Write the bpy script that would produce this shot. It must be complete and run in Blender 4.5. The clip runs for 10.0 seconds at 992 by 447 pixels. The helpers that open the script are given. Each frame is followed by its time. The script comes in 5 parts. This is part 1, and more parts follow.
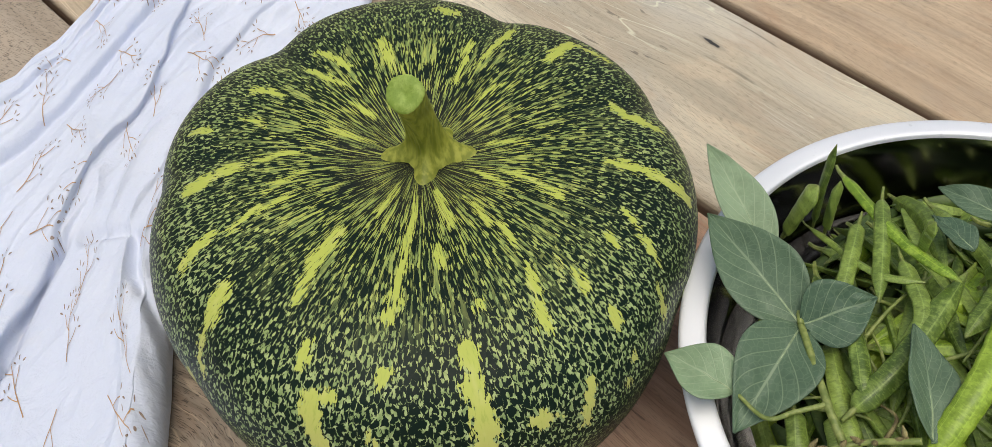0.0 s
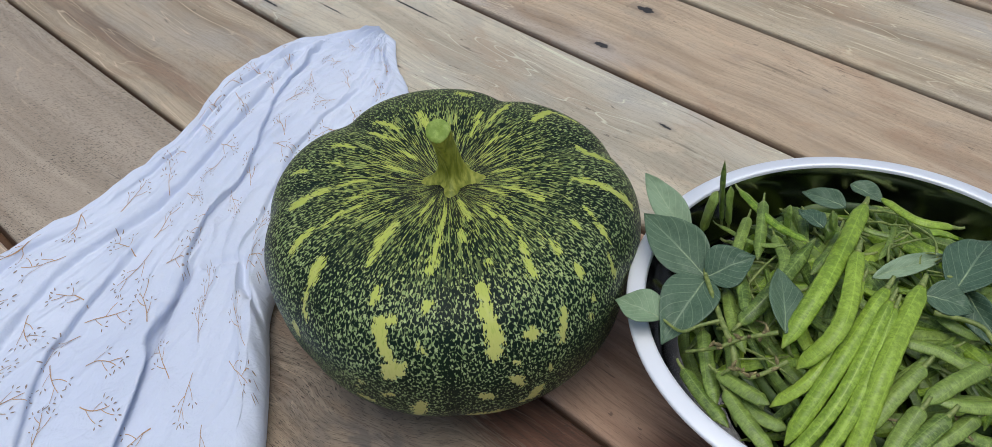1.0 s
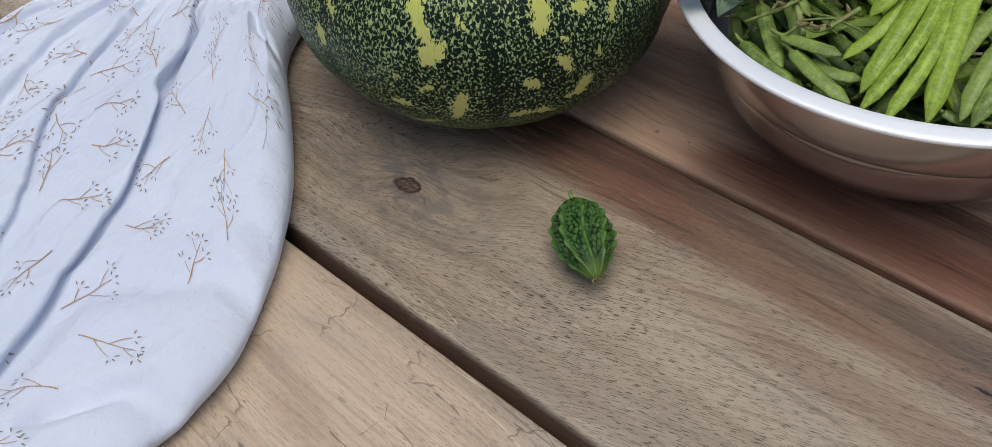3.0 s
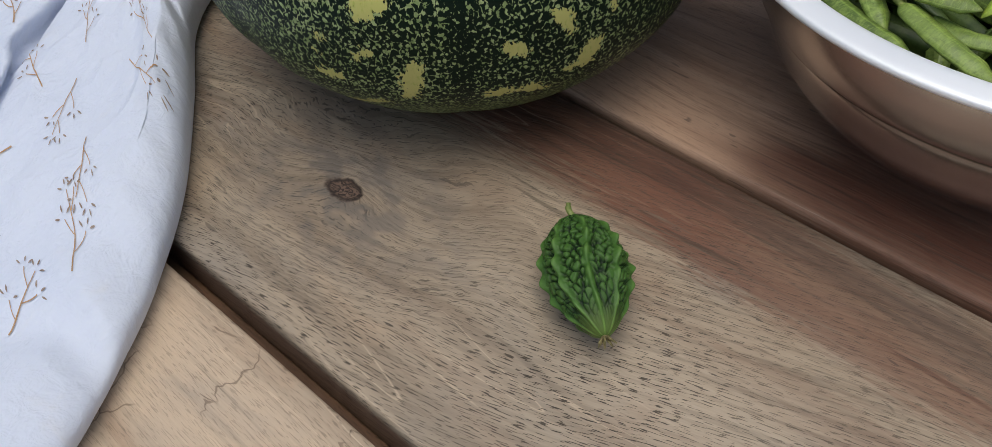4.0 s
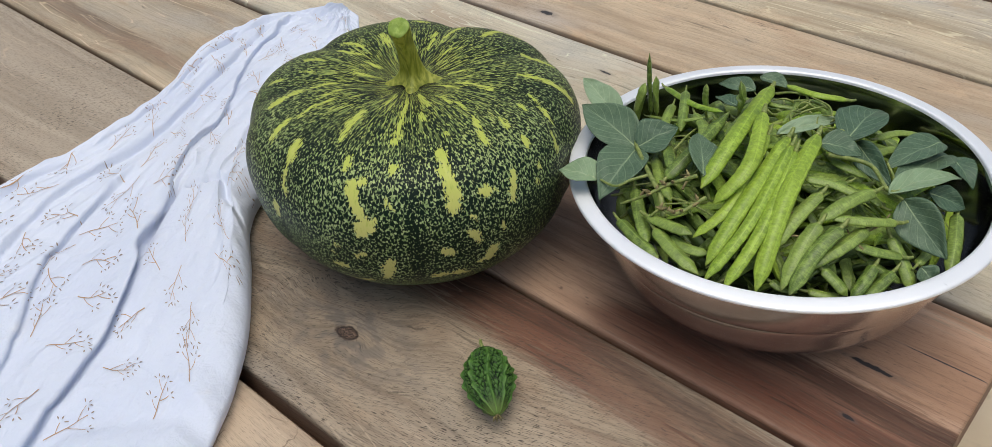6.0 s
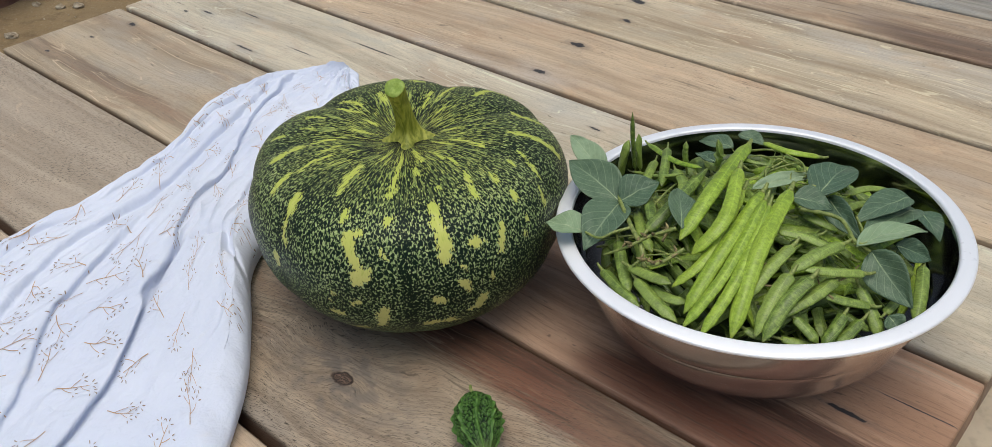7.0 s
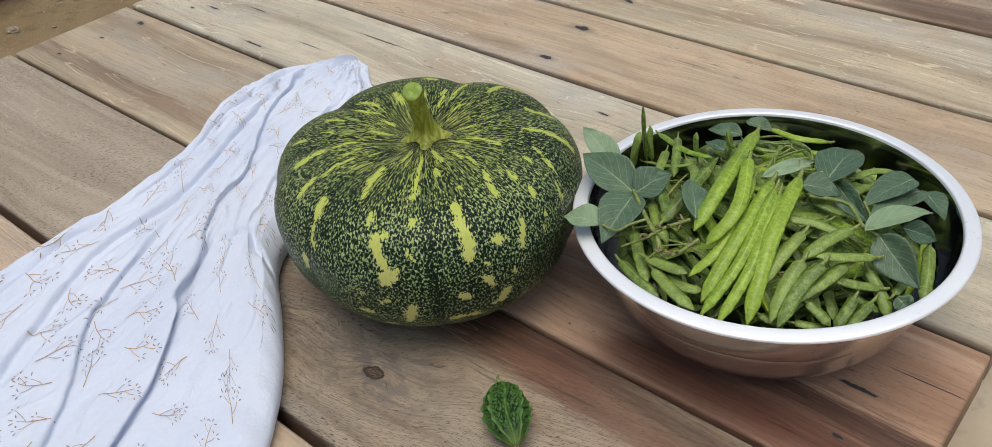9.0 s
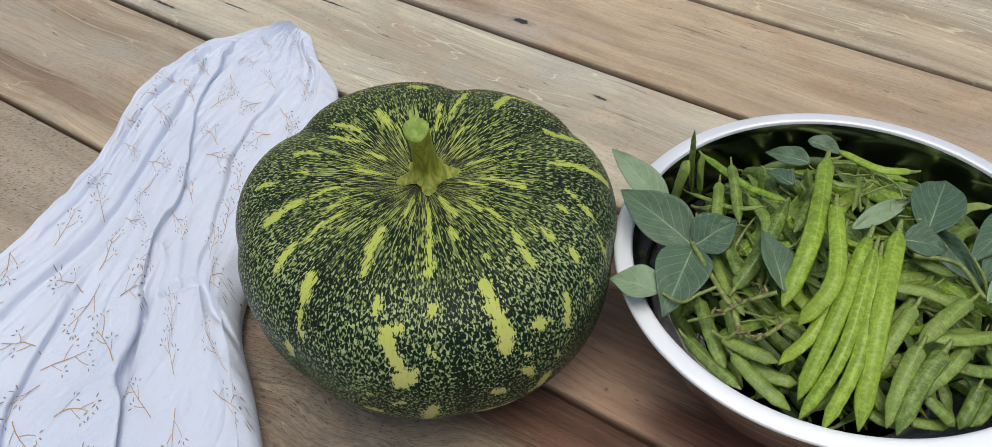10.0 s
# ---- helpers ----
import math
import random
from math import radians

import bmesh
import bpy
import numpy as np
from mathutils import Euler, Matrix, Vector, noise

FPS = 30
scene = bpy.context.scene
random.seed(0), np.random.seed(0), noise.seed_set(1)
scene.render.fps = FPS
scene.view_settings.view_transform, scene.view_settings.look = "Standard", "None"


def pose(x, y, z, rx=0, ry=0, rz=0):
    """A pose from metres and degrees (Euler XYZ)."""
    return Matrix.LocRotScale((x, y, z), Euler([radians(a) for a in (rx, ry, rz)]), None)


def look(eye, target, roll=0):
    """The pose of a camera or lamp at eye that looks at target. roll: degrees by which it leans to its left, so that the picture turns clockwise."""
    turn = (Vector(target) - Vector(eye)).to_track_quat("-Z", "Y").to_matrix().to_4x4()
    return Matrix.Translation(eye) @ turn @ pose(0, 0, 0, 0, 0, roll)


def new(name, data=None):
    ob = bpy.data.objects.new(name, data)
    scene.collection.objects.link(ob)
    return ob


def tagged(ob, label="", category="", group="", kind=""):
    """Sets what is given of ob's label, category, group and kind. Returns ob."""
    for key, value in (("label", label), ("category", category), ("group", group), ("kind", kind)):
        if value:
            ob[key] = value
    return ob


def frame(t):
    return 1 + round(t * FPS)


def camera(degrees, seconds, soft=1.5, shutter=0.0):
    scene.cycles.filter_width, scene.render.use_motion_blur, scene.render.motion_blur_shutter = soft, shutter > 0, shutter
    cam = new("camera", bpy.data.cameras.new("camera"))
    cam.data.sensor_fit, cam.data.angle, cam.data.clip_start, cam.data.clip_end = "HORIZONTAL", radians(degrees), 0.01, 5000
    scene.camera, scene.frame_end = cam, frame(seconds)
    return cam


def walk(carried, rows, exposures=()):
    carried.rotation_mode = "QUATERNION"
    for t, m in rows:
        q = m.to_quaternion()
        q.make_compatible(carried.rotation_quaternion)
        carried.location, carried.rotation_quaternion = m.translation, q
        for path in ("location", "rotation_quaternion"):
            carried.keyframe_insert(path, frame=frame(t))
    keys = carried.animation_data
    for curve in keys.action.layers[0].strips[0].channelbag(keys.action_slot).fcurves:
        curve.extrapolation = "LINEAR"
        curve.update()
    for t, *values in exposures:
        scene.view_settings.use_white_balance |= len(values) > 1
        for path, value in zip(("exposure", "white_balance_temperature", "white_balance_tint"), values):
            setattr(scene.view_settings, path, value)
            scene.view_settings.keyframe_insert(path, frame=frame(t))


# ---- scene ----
cam = camera(57.5, 10.0, soft=0.45)
PATH = [
    (0, (0.1402, -0.0313, 0.3646), (-0.7275, 0.8322, -1.2195), -0.73),
    (0.5, (0.1671, -0.0569, 0.4038), (-0.8247, 0.88, -1.0576), -2.02),
    (1, (0.2586, -0.1391, 0.4348), (-0.8122, 0.874, -0.922), -3.46),
    (1.5, (0.3479, -0.2315, 0.4634), (-0.7886, 0.8656, -0.7705), -4.65),
    (2, (0.3708, -0.2624, 0.4553), (-0.7749, 0.8616, -0.7447), -5.12),
    (2.5, (0.3559, -0.2542, 0.3946), (-0.7492, 0.7887, -0.9119), -6.03),
    (3, (0.2779, -0.2078, 0.3267), (-0.7165, 0.7546, -1.1292), -5.44),
    (3.2, (0.2524, -0.1831, 0.3104), (-0.7213, 0.7432, -1.1807), -5.51),
    (4.3, (0.2073, -0.1254, 0.2333), (-0.7419, 0.8229, -1.2521), -3.81),
    (4.5, (0.2032, -0.1251, 0.2429), (-0.6934, 0.8236, -1.2764), -3.19),
    (5, (0.228, -0.1557, 0.3339), (-0.679, 0.9095, -1.0948), -1.42),
    (5.5, (0.2955, -0.2021, 0.3693), (-0.7236, 0.8939, -0.9591), -2.99),
    (6, (0.3411, -0.2225, 0.3964), (-0.7305, 0.9121, -0.8529), -3.31),
    (6.2, (0.3463, -0.225, 0.4019), (-0.752, 0.9217, -0.8147), -3.62),
    (7.3, (0.3624, -0.2397, 0.4192), (-0.7506, 0.9558, -0.7347), -3.21),
    (7.5, (0.3598, -0.2453, 0.4244), (-0.7434, 0.9576, -0.7341), -3.41),
    (8, (0.3636, -0.2523, 0.4173), (-0.7401, 0.9389, -0.7529), -4.25),
    (8.5, (0.3604, -0.2502, 0.4209), (-0.7386, 0.9063, -0.788), -4.88),
    (9, (0.3572, -0.244, 0.439), (-0.7376, 0.9061, -0.7777), -5.49),
    (9.5, (0.3201, -0.2235, 0.4507), (-0.7704, 0.8887, -0.8056), -6.35),
    (10, (0.2063, -0.1676, 0.4418), (-0.6217, 0.9812, -0.966), -2.45),
]

EXPOSURES = [  # seconds, stops, kelvin, tint
    (0.0, 0.02, 6700, 7), (0.5, -0.16, 6250, 7), (1.0, -0.24, 5950, 7), (1.5, -0.16, 6200, 6), (2.0, -0.14, 6250, 6), (2.5, -0.19, 6150, 7), (3.0, -0.24, 6250, 7),
    (4.5, -0.12, 6450, 6), (5.0, 0.08, 6600, 7), (5.5, -0.04, 6550, 7), (6.0, -0.05, 6450, 6), (8.0, -0.05, 6450, 6), (9.5, -0.06, 6450, 6), (10.0, -0.15, 6400, 6)]
walk(cam, [(t, look(eye, target, roll)) for t, eye, target, roll in PATH], EXPOSURES)

# ---- light: soft daylight under a bright, hazy sky ----
scene.view_settings.exposure = 0.0
world = bpy.data.worlds.new("sky")
scene.world = world
world.use_nodes = True
SUN_DIR = Vector((0.12, -0.11, 0.97)).normalized()   # towards the sun
sky = world.node_tree.nodes.new("ShaderNodeTexSky")
sky.sky_type = "NISHITA"
sky.sun_disc = False
sky.sun_elevation = math.asin(SUN_DIR.z)
sky.sun_rotation = math.atan2(SUN_DIR.x, SUN_DIR.y)
sky.air_density, sky.dust_density, sky.ozone_density = 1.0, 4.5, 1.2
background = world.node_tree.nodes["Background"]
background.inputs[1].default_value = 0.118
world.node_tree.links.new(sky.outputs[0], background.inputs[0])
sun = new("sun", bpy.data.lights.new("sun", "SUN"))
sun.data.energy, sun.data.angle, sun.data.color = 1.50, radians(50), (1.0, 0.97, 0.92)
sun.matrix_world = look(SUN_DIR * 5, (0, 0, 0))


# ---- node helpers ----
def nd(nt, kind, ins=None, **props):
    n = nt.nodes.new("ShaderNode" + kind)
    for k, v in props.items():
        setattr(n, k, v)
    for k, v in (ins or {}).items():
        if isinstance(v, bpy.types.NodeSocket):
            nt.links.new(v, n.inputs[k])
        else:
            n.inputs[k].default_value = v
    return n


def mth(nt, op, a, b=0.0, c=0.0, clamp=False):
    return nd(nt, "Math", {0: a, 1: b, 2: c}, operation=op, use_clamp=clamp).outputs[0]


def mixc(nt, f, a, b, mode="MIX"):
    a = (*a, 1) if isinstance(a, tuple) and len(a) == 3 else a
    b = (*b, 1) if isinstance(b, tuple) and len(b) == 3 else b
    return nd(nt, "Mix", {0: f, 6: a, 7: b}, data_type="RGBA", blend_type=mode, clamp_factor=True).outputs[2]


def step(nt, x, lo, hi, a=0.0, b=1.0):
    return nd(nt, "MapRange", {0: x, 1: lo, 2: hi, 3: a, 4: b}, interpolation_type="SMOOTHSTEP").outputs[0]


def vmul(nt, v, s):
    return nd(nt, "VectorMath", {0: v, 1: s}, operation="MULTIPLY").outputs[0]


def vadd(nt, v, s):
    return nd(nt, "VectorMath", {0: v, 1: s}, operation="ADD").outputs[0]


def noi(nt, v, scale, detail=2.0, rough=0.5, dist=0.0):
    return nd(nt, "TexNoise", {"Vector": v, "Scale": scale, "Detail": detail, "Roughness": rough, "Distortion": dist}).outputs[0]


def bump(nt, h, strength, dist, normal=None):
    ins = {"Height": h, "Strength": strength, "Distance": dist}
    if normal:
        ins["Normal"] = normal
    return nd(nt, "Bump", ins).outputs[0]


def mat(name, rough=0.5, metal=0.0, spec=0.5):
    m = bpy.data.materials.new(name)
    m.use_nodes = True
    b = m.node_tree.nodes["Principled BSDF"]
    b.inputs["Roughness"].default_value = rough
    b.inputs["Metallic"].default_value = metal
    b.inputs["Specular IOR Level"].default_value = spec
    return m, m.node_tree, b


def put(nt, b, **socks):
    for k, v in socks.items():
        k = k.replace("_", " ")
        if isinstance(v, bpy.types.NodeSocket):
            nt.links.new(v, b.inputs[k])
        else:
            b.inputs[k].default_value = v


# ---- mesh helpers ----
def part(name, data, material, parent=None, label="", loc=None, smooth=True):
    """Links a bmesh or mesh as one object under a thing or part."""
    if isinstance(data, bmesh.types.BMesh):
        me = bpy.data.meshes.new(name)
        data.to_mesh(me)
        data.free()
    else:
        me = data
    if smooth:
        me.shade_smooth()
    if material and not me.materials:
        me.materials.append(material)
    ob = new(name, me)
    if parent:
        ob.parent = parent
    if loc is not None:
        ob.location = loc
    if label:
        ob["label"] = label
    return ob


def thing(name, at=(0, 0, 0)):
    ob = new(name)
    ob.location = at
    ob.empty_display_size = 0.02
    return ob


def grid(name, P, wrap=False, uv=None):
    """A mesh from an (n, m, 3) array of places; wrap joins the last column to the first."""
    n, m = P.shape[:2]
    idx = np.arange(n * m).reshape(n, m)
    if wrap:
        nxt = np.roll(idx, -1, axis=1)
        a, b, c, d = idx[:-1], nxt[:-1], nxt[1:], idx[1:]
    else:
        a, b, c, d = idx[:-1, :-1], idx[:-1, 1:], idx[1:, 1:], idx[1:, :-1]
    F = np.stack([a, b, c, d], -1).reshape(-1, 4)
    me = bpy.data.meshes.new(name)
    me.from_pydata(P.reshape(-1, 3).tolist(), [], F.tolist())
    if uv is not None:
        lay = me.uv_layers.new(name="UVMap")
        flat = uv.reshape(-1, 2)[F.reshape(-1)]
        lay.data.foreach_set("uv", flat.astype(np.float32).ravel())
    me.update()
    return me


def attr(me, name, values):
    a = me.attributes.new(name, "FLOAT", "POINT")
    a.data.foreach_set("value", np.asarray(values, np.float32).ravel())


def spline(points, n):
    """A smooth curve through the points, n steps a span."""
    P = np.array(points, float)
    Q = np.vstack([2 * P[0] - P[1], P, 2 * P[-1] - P[-2]])
    out = []
    for i in range(1, len(Q) - 2):
        a, b, c, d = Q[i - 1:i + 3]
        for k in range(n):
            t = k / n
            out.append(0.5 * (2 * b + (c - a) * t + (2 * a - 5 * b + 4 * c - d) * t * t + (3 * b - a - 3 * c + d) * t ** 3))
    out.append(P[-1])
    return np.array(out)


def sweep(name, path, radii, sides=8, flat=1.0, ridges=0, ridge=0.0, up=(0, 0, 1), twist=0.0):
    """A closed tube along path. radii: one for each place; flat: thickness over width."""
    path = np.array(path, float)
    n = len(path)
    T = np.gradient(path, axis=0)
    T /= np.linalg.norm(T, axis=1)[:, None]
    up = np.array(up, float)
    rows = []
    for i in range(n):
        s = np.cross(T[i], up)
        if np.linalg.norm(s) < 1e-4:
            s = np.cross(T[i], (0.3, 1, 0.1))
        s /= np.linalg.norm(s)
        w = np.cross(s, T[i])
        a = np.linspace(0, 2 * math.pi, sides, endpoint=False) + twist * i / n
        k = radii[i] * (1 + ridge * np.cos(ridges * a))
        rows.append(path[i] + np.outer(np.cos(a) * k, s) + np.outer(np.sin(a) * k * flat, w))
    rows = [np.repeat(path[:1], sides, 0)] + rows + [np.repeat(path[-1:], sides, 0)]
    P = np.array(rows)
    u = np.repeat(np.linspace(0, 1, n + 2)[:, None], sides, 1)
    v = np.repeat(np.linspace(0, 1, sides)[None], n + 2, 0)
    return grid(name, P, True, np.stack([u, v], -1))


def board(size, bevel, segments=2):
    bm = bmesh.new()
    bmesh.ops.create_cube(bm, size=1)
    bmesh.ops.scale(bm, vec=size, verts=bm.verts)
    bmesh.ops.bevel(bm, geom=bm.edges[:], offset=bevel, segments=segments, profile=0.6, affect="EDGES")
    return bm


# ---- materials ----
def wood(name, light, dark, centre, seed, marks=(), knots=(), heart=(), cracked=False, slope=0.0):
    """Weathered hardwood with grain along x. marks: dark flecks (x, y, half length, half width); knots: (x, y, radius);
    heart: a zone of red heartwood (x where it begins and is full, x where it wanes and ends, y middle, y half width); slope: how far the grain runs off the board's length."""
    light, dark = ((c[0], c[1], c[2] * 0.93) for c in (light, dark))
    m, nt, b = mat(name, 0.62, 0, 0.35)
    tc = nd(nt, "TexCoord").outputs["Object"]
    p = vadd(nt, tc, centre)
    sx = nd(nt, "SeparateXYZ", {0: p})
    X, Y, Z = sx.outputs
    shifted = vadd(nt, p, (seed * 3.7, seed * 1.3, 0))
    low = noi(nt, shifted, 3.2, 2)
    y2 = mth(nt, "ADD", Y, mth(nt, "MULTIPLY", mth(nt, "SUBTRACT", low, 0.5), 0.05))
    ring = 0.0
    core = None
    for kx, ky, kr in knots:
        dx = mth(nt, "MULTIPLY", mth(nt, "SUBTRACT", X, kx), 0.62)
        dy = mth(nt, "SUBTRACT", Y, ky)
        wob = mth(nt, "MULTIPLY", mth(nt, "SUBTRACT", noi(nt, p, 160, 3), 0.5), kr * 0.9)
        d = mth(nt, "ADD", mth(nt, "SQRT", mth(nt, "ADD", mth(nt, "MULTIPLY", dx, dx), mth(nt, "MULTIPLY", dy, dy))), wob)
        inf = step(nt, d, kr * 0.8, kr * 9, 1.0, 0.0)
        y2 = mth(nt, "ADD", y2, mth(nt, "MULTIPLY", inf, mth(nt, "MULTIPLY", d, 0.9)))
        c = step(nt, d, kr * 0.75, kr * 1.05, 1.0, 0.0)
        rim = mth(nt, "MULTIPLY", step(nt, d, kr * 0.55, kr * 0.85), c)
        core = (c, rim, inf) if core is None else core
    yz = mth(nt, "ADD", y2, Z)
    gv = nd(nt, "CombineXYZ", {0: mth(nt, "MULTIPLY", X, 1.6), 1: mth(nt, "MULTIPLY", y2, 26), 2: mth(nt, "MULTIPLY_ADD", Z, 8.0, seed * 5.1)}).outputs[0]
    fig = noi(nt, gv, 1.0, 4, 0.62, 0.35)
    yr = mth(nt, "MULTIPLY_ADD", X, -slope, yz)
    fv = nd(nt, "CombineXYZ", {0: mth(nt, "MULTIPLY", X, 14), 1: mth(nt, "MULTIPLY", yr, 420), 2: seed}).outputs[0]
    fine = noi(nt, fv, 1.0, 3, 0.6)
    pv = nd(nt, "CombineXYZ", {0: mth(nt, "MULTIPLY", X, 210), 1: mth(nt, "MULTIPLY", yr, 2200), 2: seed}).outputs[0]
    pore = step(nt, noi(nt, pv, 1.0, 1.0), 0.585, 0.625)
    dens = step(nt, noi(nt, shifted, 9.0, 2), 0.35, 0.7, 0.45, 1.0)
    pore = mth(nt, "MULTIPLY", pore, dens)
    patch = noi(nt, vmul(nt, shifted, (4, 11, 1)), 1.0, 3, 0.6)
    col = mixc(nt, step(nt, fig, 0.38, 0.62), tuple(c * 0.86 for c in dark), tuple(light))
    band = noi(nt, nd(nt, "CombineXYZ", {0: mth(nt, "MULTIPLY", X, 1.5), 1: mth(nt, "MULTIPLY", y2, 26), 2: seed + 12}).outputs[0], 1.0, 3, 0.55, 0.9)
    col = mixc(nt, mth(nt, "MULTIPLY", step(nt, band, 0.53, 0.66), 0.60), col, tuple(c * k for c, k in zip(dark, (0.62, 0.56, 0.52))))
    pale = tuple(min(1, c * 1.18 + 0.015) for c in light)
    grey = tuple(0.55 * c + 0.45 * (sum(light) / 3) * 0.9 for c in light)
    col = mixc(nt, step(nt, patch, 0.48, 0.74), col, (*grey, 1))
    col = mixc(nt, mth(nt, "MULTIPLY", step(nt, patch, 0.5, 0.25), 0.5), col, (*pale, 1))
    col = mixc(nt, mth(nt, "MULTIPLY", step(nt, fine, 0.54, 0.36), 0.50 if slope else 0.30), col, (*[c * 0.55 for c in dark], 1))
    rust = noi(nt, vmul(nt, shifted, (9, 22, 1)), 1.0, 4, 0.65, 0.8)
    col = mixc(nt, step(nt, rust, 0.5, 0.68, 0.0, 0.5), col, (light[0] * 0.72, light[1] * 0.6, light[2] * 0.55, 1))
    col = mixc(nt, step(nt, rust, 0.45, 0.3, 0.0, 0.45), col, (light[0] * 0.78, light[1] * 0.83, light[2] * 0.93, 1))
    chk = noi(nt, nd(nt, "CombineXYZ", {0: mth(nt, "MULTIPLY", X, 7), 1: mth(nt, "MULTIPLY", y2, 150), 2: seed + 3}).outputs[0], 1.0, 2, 0.6, 0.5)
    col = mixc(nt, mth(nt, "MULTIPLY", step(nt, chk, 0.66, 0.74), 0.6), col, (*[c * 0.32 for c in dark], 1))
    cloud = noi(nt, vmul(nt, shifted, (16, 26, 1)), 1.0, 4, 0.6, 0.5)
    col = mixc(nt, step(nt, cloud, 0.54, 0.7, 0.0, 0.42), col, (light[0] * 0.66, light[1] * 0.71, light[2] * 0.8, 1))
    col = mixc(nt, step(nt, cloud, 0.44, 0.3, 0.0, 0.38), col, (min(1, light[0] * 1.12), light[1] * 1.02, light[2] * 0.95, 1))
    for x0, x1, x2, x3, ym, yh, amount in heart:
        xw = mth(nt, "ADD", X, mth(nt, "MULTIPLY", mth(nt, "SUBTRACT", patch, 0.5), 0.3))
        hx = mth(nt, "MULTIPLY", step(nt, xw, x0, x1), step(nt, xw, x2, x3, 1.0, 0.0))
        fib = noi(nt, nd(nt, "CombineXYZ", {0: mth(nt, "MULTIPLY", X, 26), 1: mth(nt, "MULTIPLY", yz, 480), 2: seed + 9}).outputs[0], 1.0, 3, 0.7, 0.3)
        off = mth(nt, "ABSOLUTE", mth(nt, "SUBTRACT", mth(nt, "MULTIPLY_ADD", mth(nt, "SUBTRACT", fig, 0.5), yh * 1.2, Y), ym))
        hy = step(nt, mth(nt, "MULTIPLY_ADD", mth(nt, "SUBTRACT", fib, 0.5), yh * 1.6, off), yh * 0.6, yh * 1.2, 1.0, 0.0)
        hm = mth(nt, "MULTIPLY", hx, hy)
        red = mixc(nt, step(nt, fig, 0.38, 0.6), (0.038, 0.012, 0.008), (0.155, 0.058, 0.033))
        tear = noi(nt, nd(nt, "CombineXYZ", {0: mth(nt, "MULTIPLY", X, 9), 1: mth(nt, "MULTIPLY", yz, 170), 2: seed + 5}).outputs[0], 1.0, 3, 0.65, 0.6)
        red = mixc(nt, step(nt, tear, 0.54, 0.66, 0.0, 0.8), red, (0.035, 0.013, 0.008))
        red = mixc(nt, step(nt, tear, 0.42, 0.3, 0.0, 0.4), red, (0.22, 0.11, 0.06))
        red = mixc(nt, step(nt, fib, 0.55, 0.68, 0.0, 0.6), red, (0.028, 0.011, 0.008))
        red = mixc(nt, step(nt, fib, 0.44, 0.32, 0.0, 0.5), red, (0.25, 0.14, 0.085))
        if amount > 1:   # fresh orange wood
            red, amount = mixc(nt, step(nt, fig, 0.38, 0.6), (0.36, 0.205, 0.125), (0.58, 0.375, 0.25)), amount - 1
            red = mixc(nt, step(nt, fib, 0.52, 0.66, 0.0, 0.45), red, (0.17, 0.085, 0.055))
            red = mixc(nt, step(nt, tear, 0.56, 0.68, 0.0, 0.4), red, (0.24, 0.12, 0.075))
        if amount < 0:   # bleached wood
            red = mixc(nt, step(nt, fig, 0.38, 0.6), (0.385, 0.312, 0.228), (0.49, 0.405, 0.305))
        col = mixc(nt, mth(nt, "MULTIPLY", hm, abs(amount)), col, red)
    scr = noi(nt, nd(nt, "CombineXYZ", {0: mth(nt, "MULTIPLY", X, 5), 1: mth(nt, "MULTIPLY", y2, 60), 2: seed + 9}).outputs[0], 1.0, 1, 0.5, 1.2)
    thin = step(nt, mth(nt, "ABSOLUTE", mth(nt, "SUBTRACT", scr, 0.5)), 0.002, 0.012, 0.6, 0.0)
    chip = noi(nt, nd(nt, "CombineXYZ", {0: mth(nt, "MULTIPLY", X, 42), 1: mth(nt, "MULTIPLY", yz, 230), 2: seed + 15}).outputs[0], 1.0, 2, 0.6, 0.9)
    chip = mth(nt, "MULTIPLY", step(nt, chip, 0.665, 0.70), step(nt, noi(nt, shifted, 7.0, 2), 0.44, 0.56))
    col = mixc(nt, mth(nt, "MULTIPLY", chip, 0.5), col, (0.05, 0.04, 0.035))
    col = mixc(nt, mth(nt, "MULTIPLY", thin, step(nt, low, 0.45, 0.58)), col, (*[min(0.8, c * 1.45) for c in light], 1))
    col = mixc(nt, mth(nt, "MULTIPLY", pore, 0.95 if slope else 0.45), col, (*[c * 0.2 for c in dark], 1))
    for mx, my, ml, mw in marks:
        wx = mth(nt, "MULTIPLY", mth(nt, "SUBTRACT", noi(nt, vadd(nt, p, (mx, 0, 3)), 200, 3, 0.6), 0.5), 1.2)
        wy = mth(nt, "MULTIPLY", mth(nt, "SUBTRACT", noi(nt, vadd(nt, p, (0, my, 7)), 130, 3, 0.6), 0.5), 2.0)
        ex = mth(nt, "ADD", mth(nt, "DIVIDE", mth(nt, "SUBTRACT", X, mx), ml), wx)
        ey = mth(nt, "ADD", mth(nt, "DIVIDE", mth(nt, "SUBTRACT", Y, my), mw), wy)
        d = mth(nt, "ADD", mth(nt, "MULTIPLY", ex, ex), mth(nt, "MULTIPLY", ey, ey))
        col = mixc(nt, step(nt, d, 0.3, 3.0, 0.35, 0.0), col, (0.12, 0.1, 0.09))
        col = mixc(nt, step(nt, d, 0.35, 0.75, 0.95, 0.0), col, (0.022, 0.021, 0.024))
